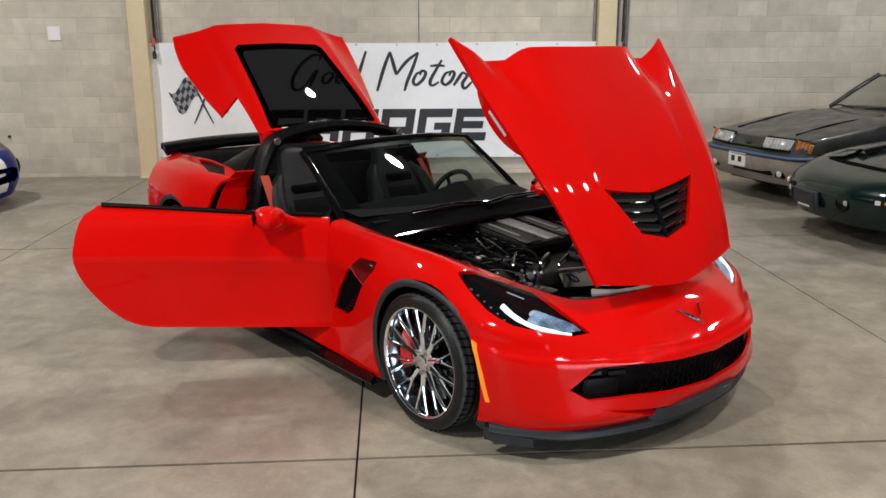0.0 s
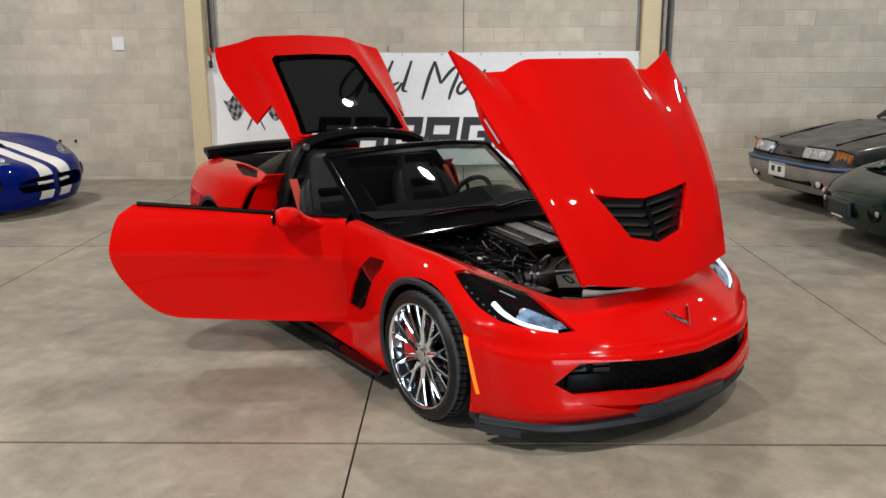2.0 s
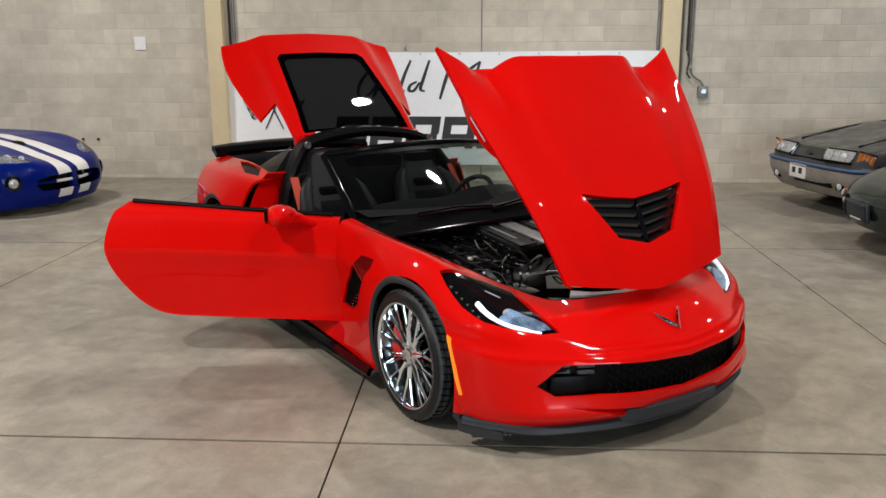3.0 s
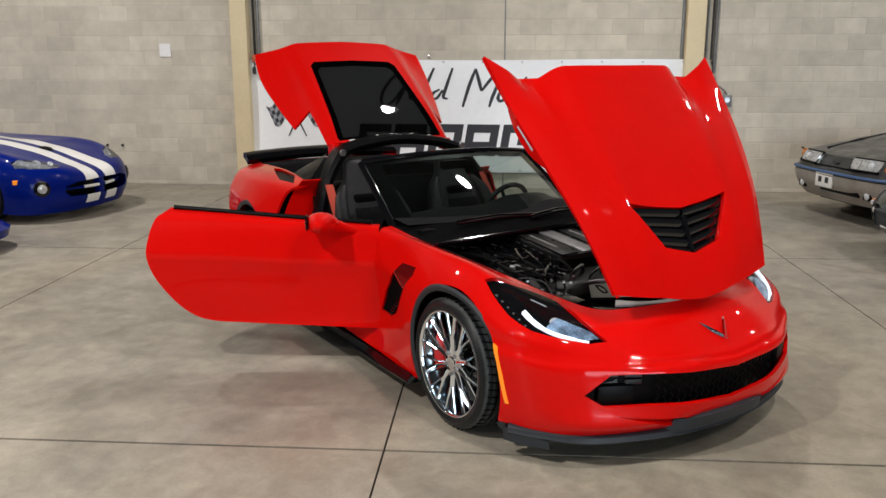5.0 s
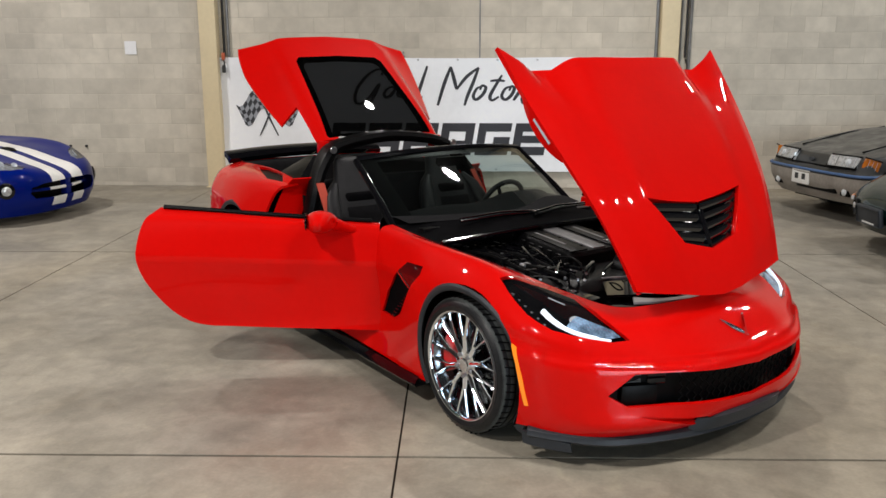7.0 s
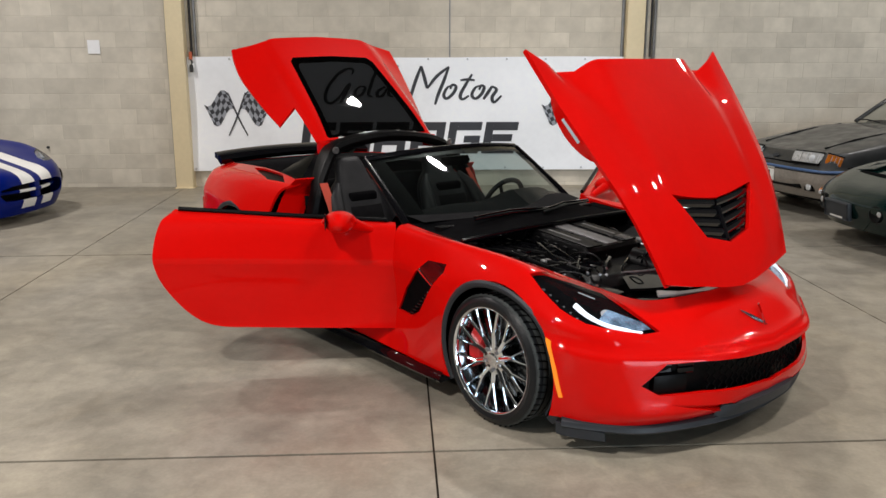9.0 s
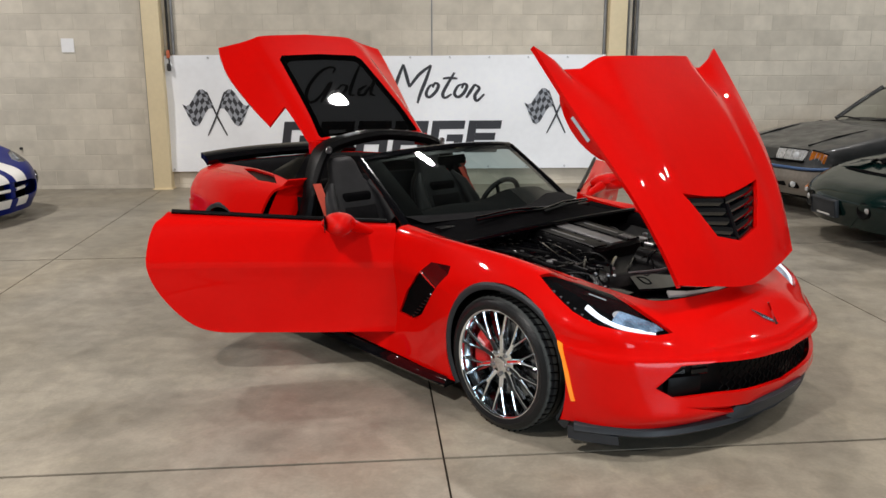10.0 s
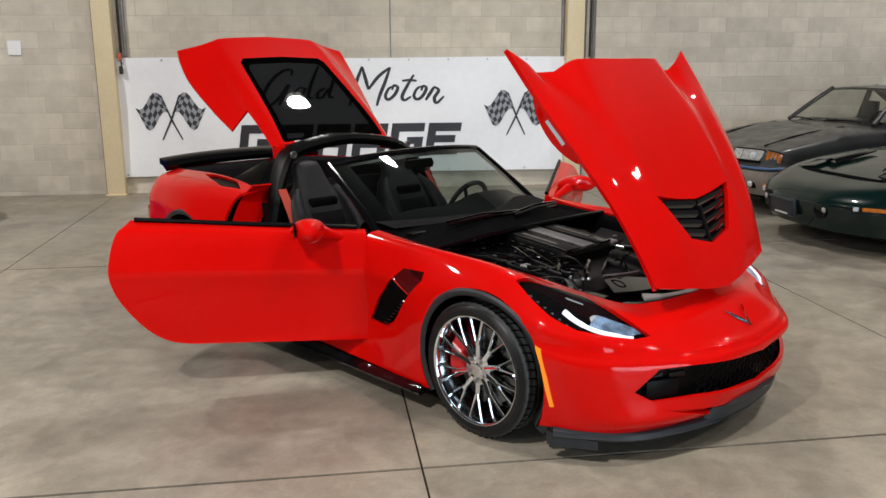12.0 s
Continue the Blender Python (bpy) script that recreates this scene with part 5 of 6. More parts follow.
def hang(x, z):
    """How far the vinyl stands off the wall."""
    k = (x - BX0) / (BX1 - BX0)
    return WALL_Y - 0.055 - 0.012 * math.sin(5.2 * x + 1.7 * z) * (0.3 + 0.7 * math.sin(math.pi * k)) - 0.010 * math.sin(2.1 * x - 4.4 * z + 1) - 0.02 * math.exp(-((x - BX1) ** 2 + (z - 0.6) ** 2) * 3)


banner = thing("banner", "white vinyl banner with dark lettering and chequered flags on the wall", "banner")
part("vinyl", thick(sheet(lambda u, v: (BX0 + (BX1 - BX0) * u - 0.03 * v * (1 - u) * 0, hang(BX0 + (BX1 - BX0) * u, BZ0 + (BZ1 - BZ0) * v), BZ0 + (BZ1 - BZ0) * v + 0.008 * math.sin(9 * u) * v), 90, 24), 0.003), M_BANNER, banner, "white vinyl sheet")


def lay(bm, off=0.006):
    """Lays flat shapes of x and z on the vinyl."""
    for w in bm.verts:
        w.co.y = hang(w.co.x, w.co.z) - off
    bmesh.ops.recalc_face_normals(bm, faces=bm.faces)
    if bm.faces and sum(f.normal.y for f in bm.faces) > 0:
        bmesh.ops.reverse_faces(bm, faces=bm.faces)
    return bm


def stroke(pts, wid, bm=None, sub=6):
    """A brush stroke through (x, z) points."""
    own = bm is None
    bm = bmesh.new() if own else bm
    ps = catmull([(x, 0, z) for x, z in pts], sub)
    n = len(ps)
    prev = None
    for i, p in enumerate(ps):
        d = (ps[min(i + 1, n - 1)] - ps[max(i - 1, 0)]).normalized()
        nn = Vector((-d.z, 0, d.x))
        ww = wid * (0.55 + 0.45 * math.sin(math.pi * min(1, max(0, (i + 1) / (n + 1))))) * (0.75 + 0.35 * abs(d.z))
        cur = (bm.verts.new(p + nn * ww), bm.verts.new(p - nn * ww))
        if prev:
            bm.faces.new((prev[0], prev[1], cur[1], cur[0]))
        prev = cur
    return bm


# brush lettering, one mark after another, as (x, z) on the sheet
for mark in ([(.13, 1.55), (.15, 1.61), (.06, 1.62), (-.08, 1.53), (-.21, 1.36), (-.24, 1.21), (-.17, 1.16), (-.05, 1.24), (.06, 1.39), (.10, 1.43)], [(.11, 1.43), (.03, 1.28), (-.04, 1.16)],
             [(.24, 1.39), (.17, 1.32), (.18, 1.25), (.26, 1.28), (.31, 1.37), (.24, 1.39)], [(.50, 1.67), (.41, 1.47), (.35, 1.28), (.41, 1.25)],
             [(.58, 1.38), (.49, 1.33), (.47, 1.26), (.54, 1.26), (.62, 1.37)], [(.76, 1.67), (.68, 1.44), (.63, 1.28), (.69, 1.25)],
             [(.90, 1.14), (.99, 1.43), (1.08, 1.66)], [(1.08, 1.66), (1.13, 1.48), (1.16, 1.36)],
             [(1.16, 1.36), (1.30, 1.53), (1.46, 1.65)], [(1.46, 1.65), (1.39, 1.46), (1.31, 1.27), (1.27, 1.14)],
             [(1.52, 1.40), (1.44, 1.37), (1.39, 1.27), (1.43, 1.22), (1.52, 1.29), (1.56, 1.38), (1.51, 1.41), (1.48, 1.35)], [(1.78, 1.55), (1.70, 1.42), (1.62, 1.27), (1.65, 1.21), (1.74, 1.26)],
             [(1.62, 1.47), (1.72, 1.48), (1.82, 1.47)], [(1.92, 1.40), (1.83, 1.37), (1.78, 1.27), (1.83, 1.22), (1.91, 1.28), (1.95, 1.37), (1.91, 1.40), (1.88, 1.34)],
             [(1.94, 1.21), (2.00, 1.30), (2.06, 1.39)], [(2.06, 1.39), (2.12, 1.34), (2.06, 1.24), (2.09, 1.17), (2.19, 1.26)]):
    part("brush_mark", lay(stroke(mark, .022), 0.005), M_INK, banner, smooth=False)

# heavy block capitals
LW, LH, BAR, GAP, SH = 0.455, 0.44, 0.115, 0.052, 0.16
CAPS = {"G": [(0, BAR, 0, LH), (BAR, LW, LH - BAR, LH), (BAR, LW, 0, BAR), (LW - BAR, LW, BAR, .25), (.23, LW - BAR, .155, .25)],
        "A": [(0, BAR, 0, LH), (LW - BAR, LW, 0, LH), (BAR, LW - BAR, LH - BAR, LH), (BAR, LW - BAR, .11, .20)],
        "R": [(0, BAR, 0, LH), (BAR, LW, LH - BAR, LH), (LW - BAR, LW, .20, LH - BAR), (BAR, LW - BAR, .12, .20), (LW - BAR - .02, LW - .02, 0, .20)],
        "E": [(0, BAR, 0, LH), (BAR, LW, LH - BAR, LH), (BAR, LW - .06, .17, .27), (BAR, LW, 0, BAR)]}
for i, ch in enumerate("GARAGE"):
    bm = bmesh.new()
    for xa, xb, za, zb in CAPS[ch]:
        nx = 4
        for k in range(nx):
            p, q = xa + (xb - xa) * k / nx, xa + (xb - xa) * (k + 1) / nx
            bm.faces.new([bm.verts.new((-0.62 + i * (LW + GAP) + a + SH * b, 0, 0.46 + b)) for a, b in ((p, za), (q, za), (q, zb), (p, zb))])
    part("capital_letter", lay(bm, 0.005), M_INK, banner, smooth=False)

# crossed chequered flags
for cx in (-1.455, 3.205):
    for s in (-1, 1):
        part("flag_pole", lay(stroke([(cx + s * .12, 1.305), (cx, .99), (cx - s * .13, .72)], 0.011), 0.008 + .002 * s), M_INK, banner, smooth=False)
        dark, pale = bmesh.new(), bmesh.new()
        def spot(u, v, cx=cx, s=s):
            return (cx + s * (.12 - .105 * v + .335 * u - .02 * v * u), 0, 1.30 - .245 * v - .135 * u + .075 * math.sin(2 * math.pi * u * .95) * 1.0 - .03 * u * v)
        for a in range(7):
            for b in range(5):
                g = dark if (a + b) % 2 == 0 else pale
                g.faces.new([g.verts.new(spot(p / 7, q / 5)) for p, q in ((a, b), (a + 1, b), (a + 1, b + 1), (a, b + 1))])
        part("flag_ink", lay(dark, 0.006), M_INK, banner, smooth=False)
        part("flag_cloth", lay(pale, 0.006), M_GREYINK, banner, smooth=False)
for k in range(12):
    for z in (BZ0 + .03, BZ1 - .03):
        x = BX0 + .05 + (BX1 - BX0 - .1) * k / 11
        part("eyelet", turned([(.006, 0), (.012, 0), (.013, -.003), (.006, -.003)], 10), M_STEEL, banner, at=pose(x, hang(x, z) - .004, z))

# ---- wall fittings ----
notice = tagged(part("paper_notice", thick(sheet(lambda u, v: (-3.435 + .165 * u, WALL_Y - .012 - .004 * math.sin(3 * u), 1.825 + .18 * v), 6, 6), .001), M_PAPER), "blank white paper notice taped to the block wall", "notice")


def conduit(x, z0, name="conduit", y=WALL_Y - .035, r=.016, mat=M_CONDUIT):
    return part(name, tubed([(x, y, z0), (x, y, z0 + 1), (x, y, CEIL - .02)], r, 10), mat)


for x, z0, r, lab in ((-2.035, 1.80, .016, "dark"), (-1.975, 1.795, .020, "grey"), (4.235, 1.78, .014, "dark"), (4.285, 1.60, .022, "grey"), (4.165, 0.02, .012, "grey")):
    tagged(conduit(x, z0, r=r, mat=M_DARK if lab == "dark" else M_CONDUIT), lab + " vertical cable conduit fixed beside the cream column", "conduit", group="wall conduits")
drop = thing("cable_drop", "black cable with an orange coupling hanging over the banner corner", "cable")
part("coupling", turned([(0, .05), (.02, .05), (.024, .03), (.024, -.03), (.018, -.05), (0, -.05)], 12, "Z"), M_ORANGE, drop, at=pose(-2.035, WALL_Y - .10, 1.80))
part("cable", tubed([(-2.035, WALL_Y - .10, 1.75), (-2.02, WALL_Y - .11, 1.72), (-2.03, WALL_Y - .11, 1.66)], .012), M_DARK, drop)
part("plug", turned([(0, .05), (.022, .05), (.026, .02), (.026, -.04), (.018, -.05), (0, -.05)], 12, "Z"), M_DARK, drop, at=pose(-2.032, WALL_Y - .11, 1.63))
sock = thing("wall_socket", "grey metal switch box with round dial on the block wall", "switch box")
part("socket_box", boxed(4.41, 4.545, WALL_Y - .07, WALL_Y + .002, 1.16, 1.315, bevel=.01), M_CONDUIT, sock)
part("dial", turned([(0, -.02), (.035, -.02), (.042, -.012), (.042, .01), (0, .01)], 20), M_STEEL, sock, at=pose(4.478, WALL_Y - .075, 1.25))
part("feed_pipe", tubed(catmull([(4.30, WALL_Y - .04, 1.55), (4.33, WALL_Y - .04, 1.46), (4.44, WALL_Y - .04, 1.38), (4.478, WALL_Y - .04, 1.32)], 4), .012), M_CONDUIT, sock)
part("pipe_bend", tubed(catmull([(4.25, WALL_Y - .04, 1.76), (4.27, WALL_Y - .05, 1.66), (4.25, WALL_Y - .05, 1.5), (4.30, WALL_Y - .04, 1.42)], 4), .011), M_DARK, sock)
for x in (-4.33, -4.10):
    tagged(part("anchor_bolt", tubed([(x, WALL_Y - .03, .56), (x, WALL_Y + .01, .56)], .018, 8), M_DARK), "rusty dark anchor bolt in the block wall", "bolt", group="anchor bolts")
tagged(part("ceiling_hook", tubed(catmull([(.43, WALL_Y, 1.86), (.43, WALL_Y - .05, 1.85), (.43, WALL_Y - .06, 1.81), (.45, WALL_Y - .03, 1.80)], 4), .010), M_STEEL), "small steel hook over the banner's edge", "hook")


# ---- the other parked cars ----
def shell(lines, arches, sub=7):
    bm = lofted([[(x, -y, z) for x, y, z in ln] for ln in lines], sub, 5, mirror=True)
    bmesh.ops.recalc_face_normals(bm, faces=bm.faces)
    top = max(bm.faces, key=lambda f: f.calc_center_median().z)
    if top.normal.z < 0:
        bmesh.ops.reverse_faces(bm, faces=bm.faces)
    for s in (-1, 1):
        for cx, cz, r in arches:
            bmesh.ops.delete(bm, geom=cut(bm, ring_poly(cx, cz, r, 28), XA, ZA, lambda c, s=s: c.y * s > .55), context="FACES")
    return bm


def plain_wheel(root, x, y, r, w, rim_r, s, mat, label):
    wh = part("wheel", turned([(0, -w * .36), (.05, -w * .38), (.07, -w * .34), (rim_r - .05, -w * .30), (rim_r - .02, -w * .44), (rim_r, -w * .47), (rim_r, w * .46), (rim_r - .04, w * .4), (0, w * .3)], 32), mat, root, label, at=pose(x, y, r, 0, 0, 180 if s > 0 else 0))
    part("tyre", turned([(rim_r - .002, -w * .46), (rim_r + .03, -w * .51), (r - .03, -w * .50), (r - .006, -w * .44), (r, -w * .36), (r, w * .36), (r - .03, w * .5), (rim_r, w * .46)], 40), M_TYRE, wh)
    for k in range(5):
        part("wheel_spoke", boxed(-.03, .03, -w * .42, -w * .30, .05, rim_r - .02, bevel=.01, seg=1), mat, wh, at=Matrix.Rotation(2 * math.pi * k / 5, 4, "Y"))


def wheels_of(root, base, y, r, w, rim_r, mat, label):
    for s in (-1, 1):
        for x in (0, -base):
            plain_wheel(root, x, s * y, r, w, rim_r, s, mat, label)

            def liner(u, v, x=x, s=s):
                a = radians(-28 + u * 236)
                return (x + (r + .062) * math.cos(a), s * (y + .06 - .5 * v), r + .01 + (r + .062) * math.sin(a))
            part("arch_liner", sheet(liner, 20, 2), M_BLACK, root)
    part("underbody", boxed(-base - .5, .6, -y + .05, y - .05, .15, .30), M_BLACK, root)


# blue roadster with white stripes
roadster = thing("striped_sports_car", "deep blue sports car with two white stripes parked by the wall", "car", pose(-4.13, 9.40, 0, 0, 0, -9))
V0 = [(0.88, 0, 0.1), (0.82, 0.45, 0.1), (0.62, 0.78, 0.1), (0.4, 0.88, 0.11), (0, 0.92, 0.15), (-0.45, 0.92, 0.15), (-1.2, 0.9, 0.15), (-2.44, 0.95, 0.17), (-3.3, 0.85, 0.2), (-3.45, 0, 0.2)]
V1 = [(.96, 0, .27), (.91, .45, .28), (.71, .79, .30), (.44, .925, .34), (0, .955, .4), (-.45, .95, .4), (-1.2, .91, .42), (-2.44, .97, .45), (-3.35, .87, .45), (-3.5, 0, .45)]
V2 = [(0.95, 0, 0.44), (0.89, 0.45, 0.49), (0.69, 0.77, 0.53), (0.41, 0.915, 0.58), (0, 0.955, 0.62), (-0.45, 0.94, 0.62), (-1.2, 0.91, 0.64), (-2.44, 0.96, 0.68), (-3.35, 0.86, 0.7), (-3.5, 0, 0.7)]
V3 = [(0.86, 0, 0.525), (0.79, 0.42, 0.59), (0.56, 0.69, 0.675), (0.3, 0.8, 0.76), (0, 0.82, 0.8), (-0.45, 0.8, 0.82), (-1.2, 0.8, 0.83), (-2.44, 0.82, 0.89), (-3.3, 0.7, 0.89), (-3.45, 0, 0.9)]
V4 = [(0.66, 0, 0.605), (0.58, 0.36, 0.645), (0.36, 0.48, 0.715), (0.1, 0.54, 0.77), (-0.1, 0.55, 0.805), (-0.5, 0.5, 0.82), (-1.0, 0.55, 0.87), (-2.2, 0.5, 0.91), (-3.1, 0.5, 0.9), (-3.3, 0, 0.9)]
V5 = [(0.48, 0, 0.66), (0.38, 0, 0.7), (0.22, 0, 0.745), (0, 0, 0.79), (-0.2, 0, 0.825), (-0.5, 0, 0.865), (-0.9, 0, 0.88), (-2.2, 0, 0.92), (-3.0, 0, 0.905), (-3.2, 0, 0.9)]
rb = shell([V0, V1, V2, V3, V4, V5], [(0, .33, .37), (-2.44, .34, .38)])
MOUTH = [(-.50, .275), (-.56, .335), (-.54, .400), (-.40, .430), (0, .440), (.40, .430), (.54, .400), (.56, .335), (.50, .275), (.25, .262), (0, .260), (-.25, .262)]
bmesh.ops.delete(rb, geom=cut(rb, MOUTH, (0, 1, 0), ZA, lambda c: c.x > .6), context="FACES")
HLR = [(.755, .445), (.762, .52), (.72, .64), (.62, .772), (.50, .858), (.435, .845), (.465, .765), (.53, .61), (.66, .47)]
lens_r = {}
for s in (-1, 1):
    lens_r[s] = taken(rb, cut(rb, [(x, y * s) for x, y in HLR], (1, 0, 0), (0, 1, 0), lambda c, s=s: c.y * s > .3 and c.z > .5))
    st = taken(rb, cut(rb, [(-3.4, .06 * s), (1.2, .06 * s), (1.2, .27 * s), (-3.4, .27 * s)], (1, 0, 0), (0, 1, 0), lambda c: c.x > -1.2 and c.z > .17))
    part("stripe", thick(st, .014), M_WHITE, roadster, "white racing stripe")
part("body", thick(rb, .014), M_BLUE, roadster, "glossy deep blue body", angle=45)
for s in (-1, 1):
    hl = part("headlight", upward(lens_r[s].copy()), M_LENS, roadster, "clear headlight cover")
    for w in lens_r[s].verts:
        w.co.z -= .018
    part("reflector", upward(lens_r[s]), M_OLDLENS, hl)
    for bx, by, br in ((.50, .77, .050), (.60, .64, .042), (.69, .53, .028)):
        part("lamp_bowl", turned([(0, -.012), (br * .5, -.006), (br * .85, .004), (br, .012), (br * 1.08, .010)], 20, "X"), M_LAMPGLASS, hl, at=pose(bx - .01, by * s, .648 + .10 * (.6 - bx), 0, -40, s * 35))
    fog = part("fog_lamp", turned([(0, .012), (.055, .01), (.07, 0), (.085, -.004), (.088, -.02), (0, -.02)], 24, "X"), M_BLACKGLOSS, roadster, "round dark fog lamp", at=pose(.745, s * .770, .392, 0, 0, s * 42))
    part("fog_lens", turned([(0, .022), (.03, .018), (.055, .008), (.055, 0), (0, 0)], 20, "X"), M_OLDLENS, fog)
    part("side_marker", boxed(-.045, .045, -.01, .01, -.025, .025, bevel=.008), M_AMBER, roadster, at=pose(.530, s * .890, .475, 0, 0, s * -58))
part("mouth_duct", sheet(lambda u, v: (.74 - .1 * abs(2 * u - 1) ** 2, .54 * (2 * u - 1), .25 + .22 * v), 10, 3), M_BLACK, roadster)
bar = part("mouth_bar", tubed([(.93 - .09 * (y / .4) ** 2, y, .355) for y in (-.55, -.42, -.3, -.15, 0, .15, .3, .42, .55)], .017, 10), M_BLUE, roadster)
part("mouth_post", boxed(.86, .935, -.045, .045, .262, .440, bevel=.014), M_BLUE, bar)
for s in (-1, 1):
    part("bar_stripe", tubed([(.935 - .09 * (y / .4) ** 2, y * s, .357) for y in (.06, .16, .27)], .018, 10), M_WHITE, bar)
part("bonnet_scoop", blob([(.20, 0, .73, .10, .07), (.19, 0, .762, .07, .055), (.17, 0, .775, .03, .03)], 20), M_BLACK, roadster)
part("windscreen", upward(sheet(lambda u, v: Vector((-.85 - .25 * (2 * u - 1) ** 2, .66 * (2 * u - 1), .90)).lerp(Vector((-1.35 - .1 * (2 * u - 1) ** 2, .54 * (2 * u - 1), 1.18)), v), 12, 4)), M_TINT, roadster)
wheels_of(roadster, 2.44, .80, .33, .27, .235, M_ALU, "silver alloy wheel")

# dusty grey fastback with a blue pinstripe
fast = thing("grey_hatchback_coupe", "dusty charcoal eighties coupe with blue bumper pinstripe", "car", pose(6.14, 9.84, 0, 0, 0, -164.2))
U0 = [(.86, 0, .24), (.84, .5, .24), (.74, .76, .24), (.42, .83, .2), (0, .85, .22), (-.45, .85, .2), (-2.0, .85, .2), (-2.9, .84, .25), (-3.4, .6, .3), (-3.42, 0, .3)]
U1 = [(.97, 0, .40), (.95, .5, .40), (.86, .79, .40), (.44, .865, .4), (0, .87, .4), (-.45, .87, .4), (-2, .87, .4), (-2.9, .86, .42), (-3.45, .62, .45), (-3.47, 0, .45)]
U2 = [(1.0, 0, .53), (.98, .5, .53), (.88, .80, .53), (.44, .87, .54), (0, .87, .56), (-.45, .87, .56), (-2, .87, .58), (-2.9, .86, .6), (-3.45, .62, .6), (-3.47, 0, .6)]
U3 = [(.97, 0, .565), (.95, .5, .565), (.86, .785, .57), (.44, .865, .61), (0, .87, .65), (-.45, .87, .66), (-2, .87, .70), (-2.9, .85, .72), (-3.4, .6, .74), (-3.42, 0, .74)]
U4 = [(.91, 0, .70), (.885, .5, .705), (.80, .765, .715), (.42, .835, .75), (0, .845, .79), (-.45, .845, .81), (-2, .84, .88), (-2.9, .82, .90), (-3.35, .6, .92), (-3.37, 0, .92)]
U5 = [(.86, 0, .735), (.83, .45, .74), (.74, .69, .75), (.38, .75, .81), (0, .76, .865), (-.45, .76, .91), (-2, .74, .93), (-2.9, .72, .95), (-3.25, .5, .95), (-3.27, 0, .95)]
U6 = [(.70, 0, .77), (.62, .3, .78), (.5, .42, .815), (.25, .48, .86), (0, .5, .905), (-.45, .5, .955), (-2, .45, .97), (-2.8, .4, .97), (-3.0, .3, .96), (-3.1, 0, .96)]
U7 = [(.55, 0, .795), (.48, 0, .815), (.38, 0, .835), (.2, 0, .87), (0, 0, .905), (-.45, 0, .962), (-2, 0, .98), (-2.6, 0, .98), (-2.8, 0, .97), (-2.9, 0, .97)]
part("body", thick(shell([U0, U1, U2, U3, U4, U5, U6, U7], [(0, .32, .36), (-2.55, .32, .36)]), .014), M_DUSTY, fast, "dusty charcoal body", angle=28)


def around(z, out, lines=((1.0, 0), (.98, .5), (.88, .80), (.44, .87))):
    pts = [(x + out, y * (1 + out * .5), z) for x, y in lines]
    return catmull([(x, -y, zz) for x, y, zz in pts[::-1]] + pts[1:], 5)


part("pinstripe", tubed(around(.545, .006), .016, 8), M_BLUELINE, fast, "blue bumper pinstripe")
part("lower_bumper", lofted([around(.515, .008), around(.40, -.012), around(.29, -.075), around(.225, -.13)], 1, 3), M_SILVER, fast, "grey lower bumper skin")
part("bumper_intake", boxed(.90, .965, -.20, .46, .325, .385, bevel=.012), M_BLACK, fast)
for s in (-1, 1):
    hb = part("headlight", boxed(-.05, .035, -.195, .195, -.066, .066, bevel=.018), M_OLDLENS, fast, "clear rectangular headlight", at=pose(.893, s * .475, .668, 0, -26, s * 9))
    for k in range(5):
        part("lamp_divider", boxed(.033, .038, -.15 + .075 * k, -.147 + .075 * k, -.058, .058), M_BLACK if k == 1 else M_LAMPGLASS, hb, smooth=False)
    part("lamp_bowl", turned([(0, .02), (.025, .014), (.04, 0), (0, 0)], 18, "X"), M_LAMPGLASS, hb, at=pose(.033, s * .07, 0))
    part("lamp_frame", tubed([(.03, -.19, -.072), (.03, .19, -.072), (.005, .195, .075), (.005, -.195, .075), (.03, -.19, -.072)], .013, 6), M_BLACK, hb)
    cl = part("corner_lamp", boxed(-.085, .085, -.035, .035, -.064, .062, bevel=.022), M_OLDAMBER, fast, "amber corner lamp", at=pose(.795, s * .755, .665, 0, -16, s * -40))
    part("corner_frame", tubed([(-.09, s * .036, .068), (.0, s * .042, .070), (.09, s * .042, .066)], .009, 6), M_BLACK, cl)
    for k in range(3):
        part("lens_rib", boxed(-.05 + .04 * k, -.046 + .04 * k, min(s * .034, s * .039), max(s * .034, s * .039), -.05, .05), M_LAMPGLASS, cl, smooth=False)
    part("fog_lamp", boxed(.86, .945, min(s * .50, s * .64), max(s * .50, s * .64), .31, .41, bevel=.02), M_BLACK, fast)
    part("fog_lens", turned([(0, .02), (.03, .015), (.042, .004), (.042, -.01), (0, -.01)], 18, "X"), M_LAMPGLASS, fast, at=pose(.94, s * .57, .36))
    part("hood_groove", tubed([(.70, s * .50, .775), (.62, s * .50, .786), (.3, s * .50, .858), (0, s * .52, .905), (-.45, s * .54, .952)], .010, 6), M_BLACK, fast)
part("grille_slot", boxed(.90, .955, -.34, .34, .59, .615, bevel=.008), M_BLACK, fast)
part("oval_badge", blob([(0, 0, -.003, .022, .05), (0, 0, .003, .018, .045)], 20, 2), M_TRIM, fast, "small oval grey badge", at=pose(.945, 0, .66, 0, 72, 0))
pl = part("number_plate", boxed(.990, 1.006, -.24, .06, .37, .53, bevel=.004), M_PLATE, fast, "white number plate with plain bars")
for y in (-.155, -.035):
    part("plate_bar", boxed(1.006, 1.0075, y - .030, y + .030, .42, .485), M_DARK, pl, smooth=False)


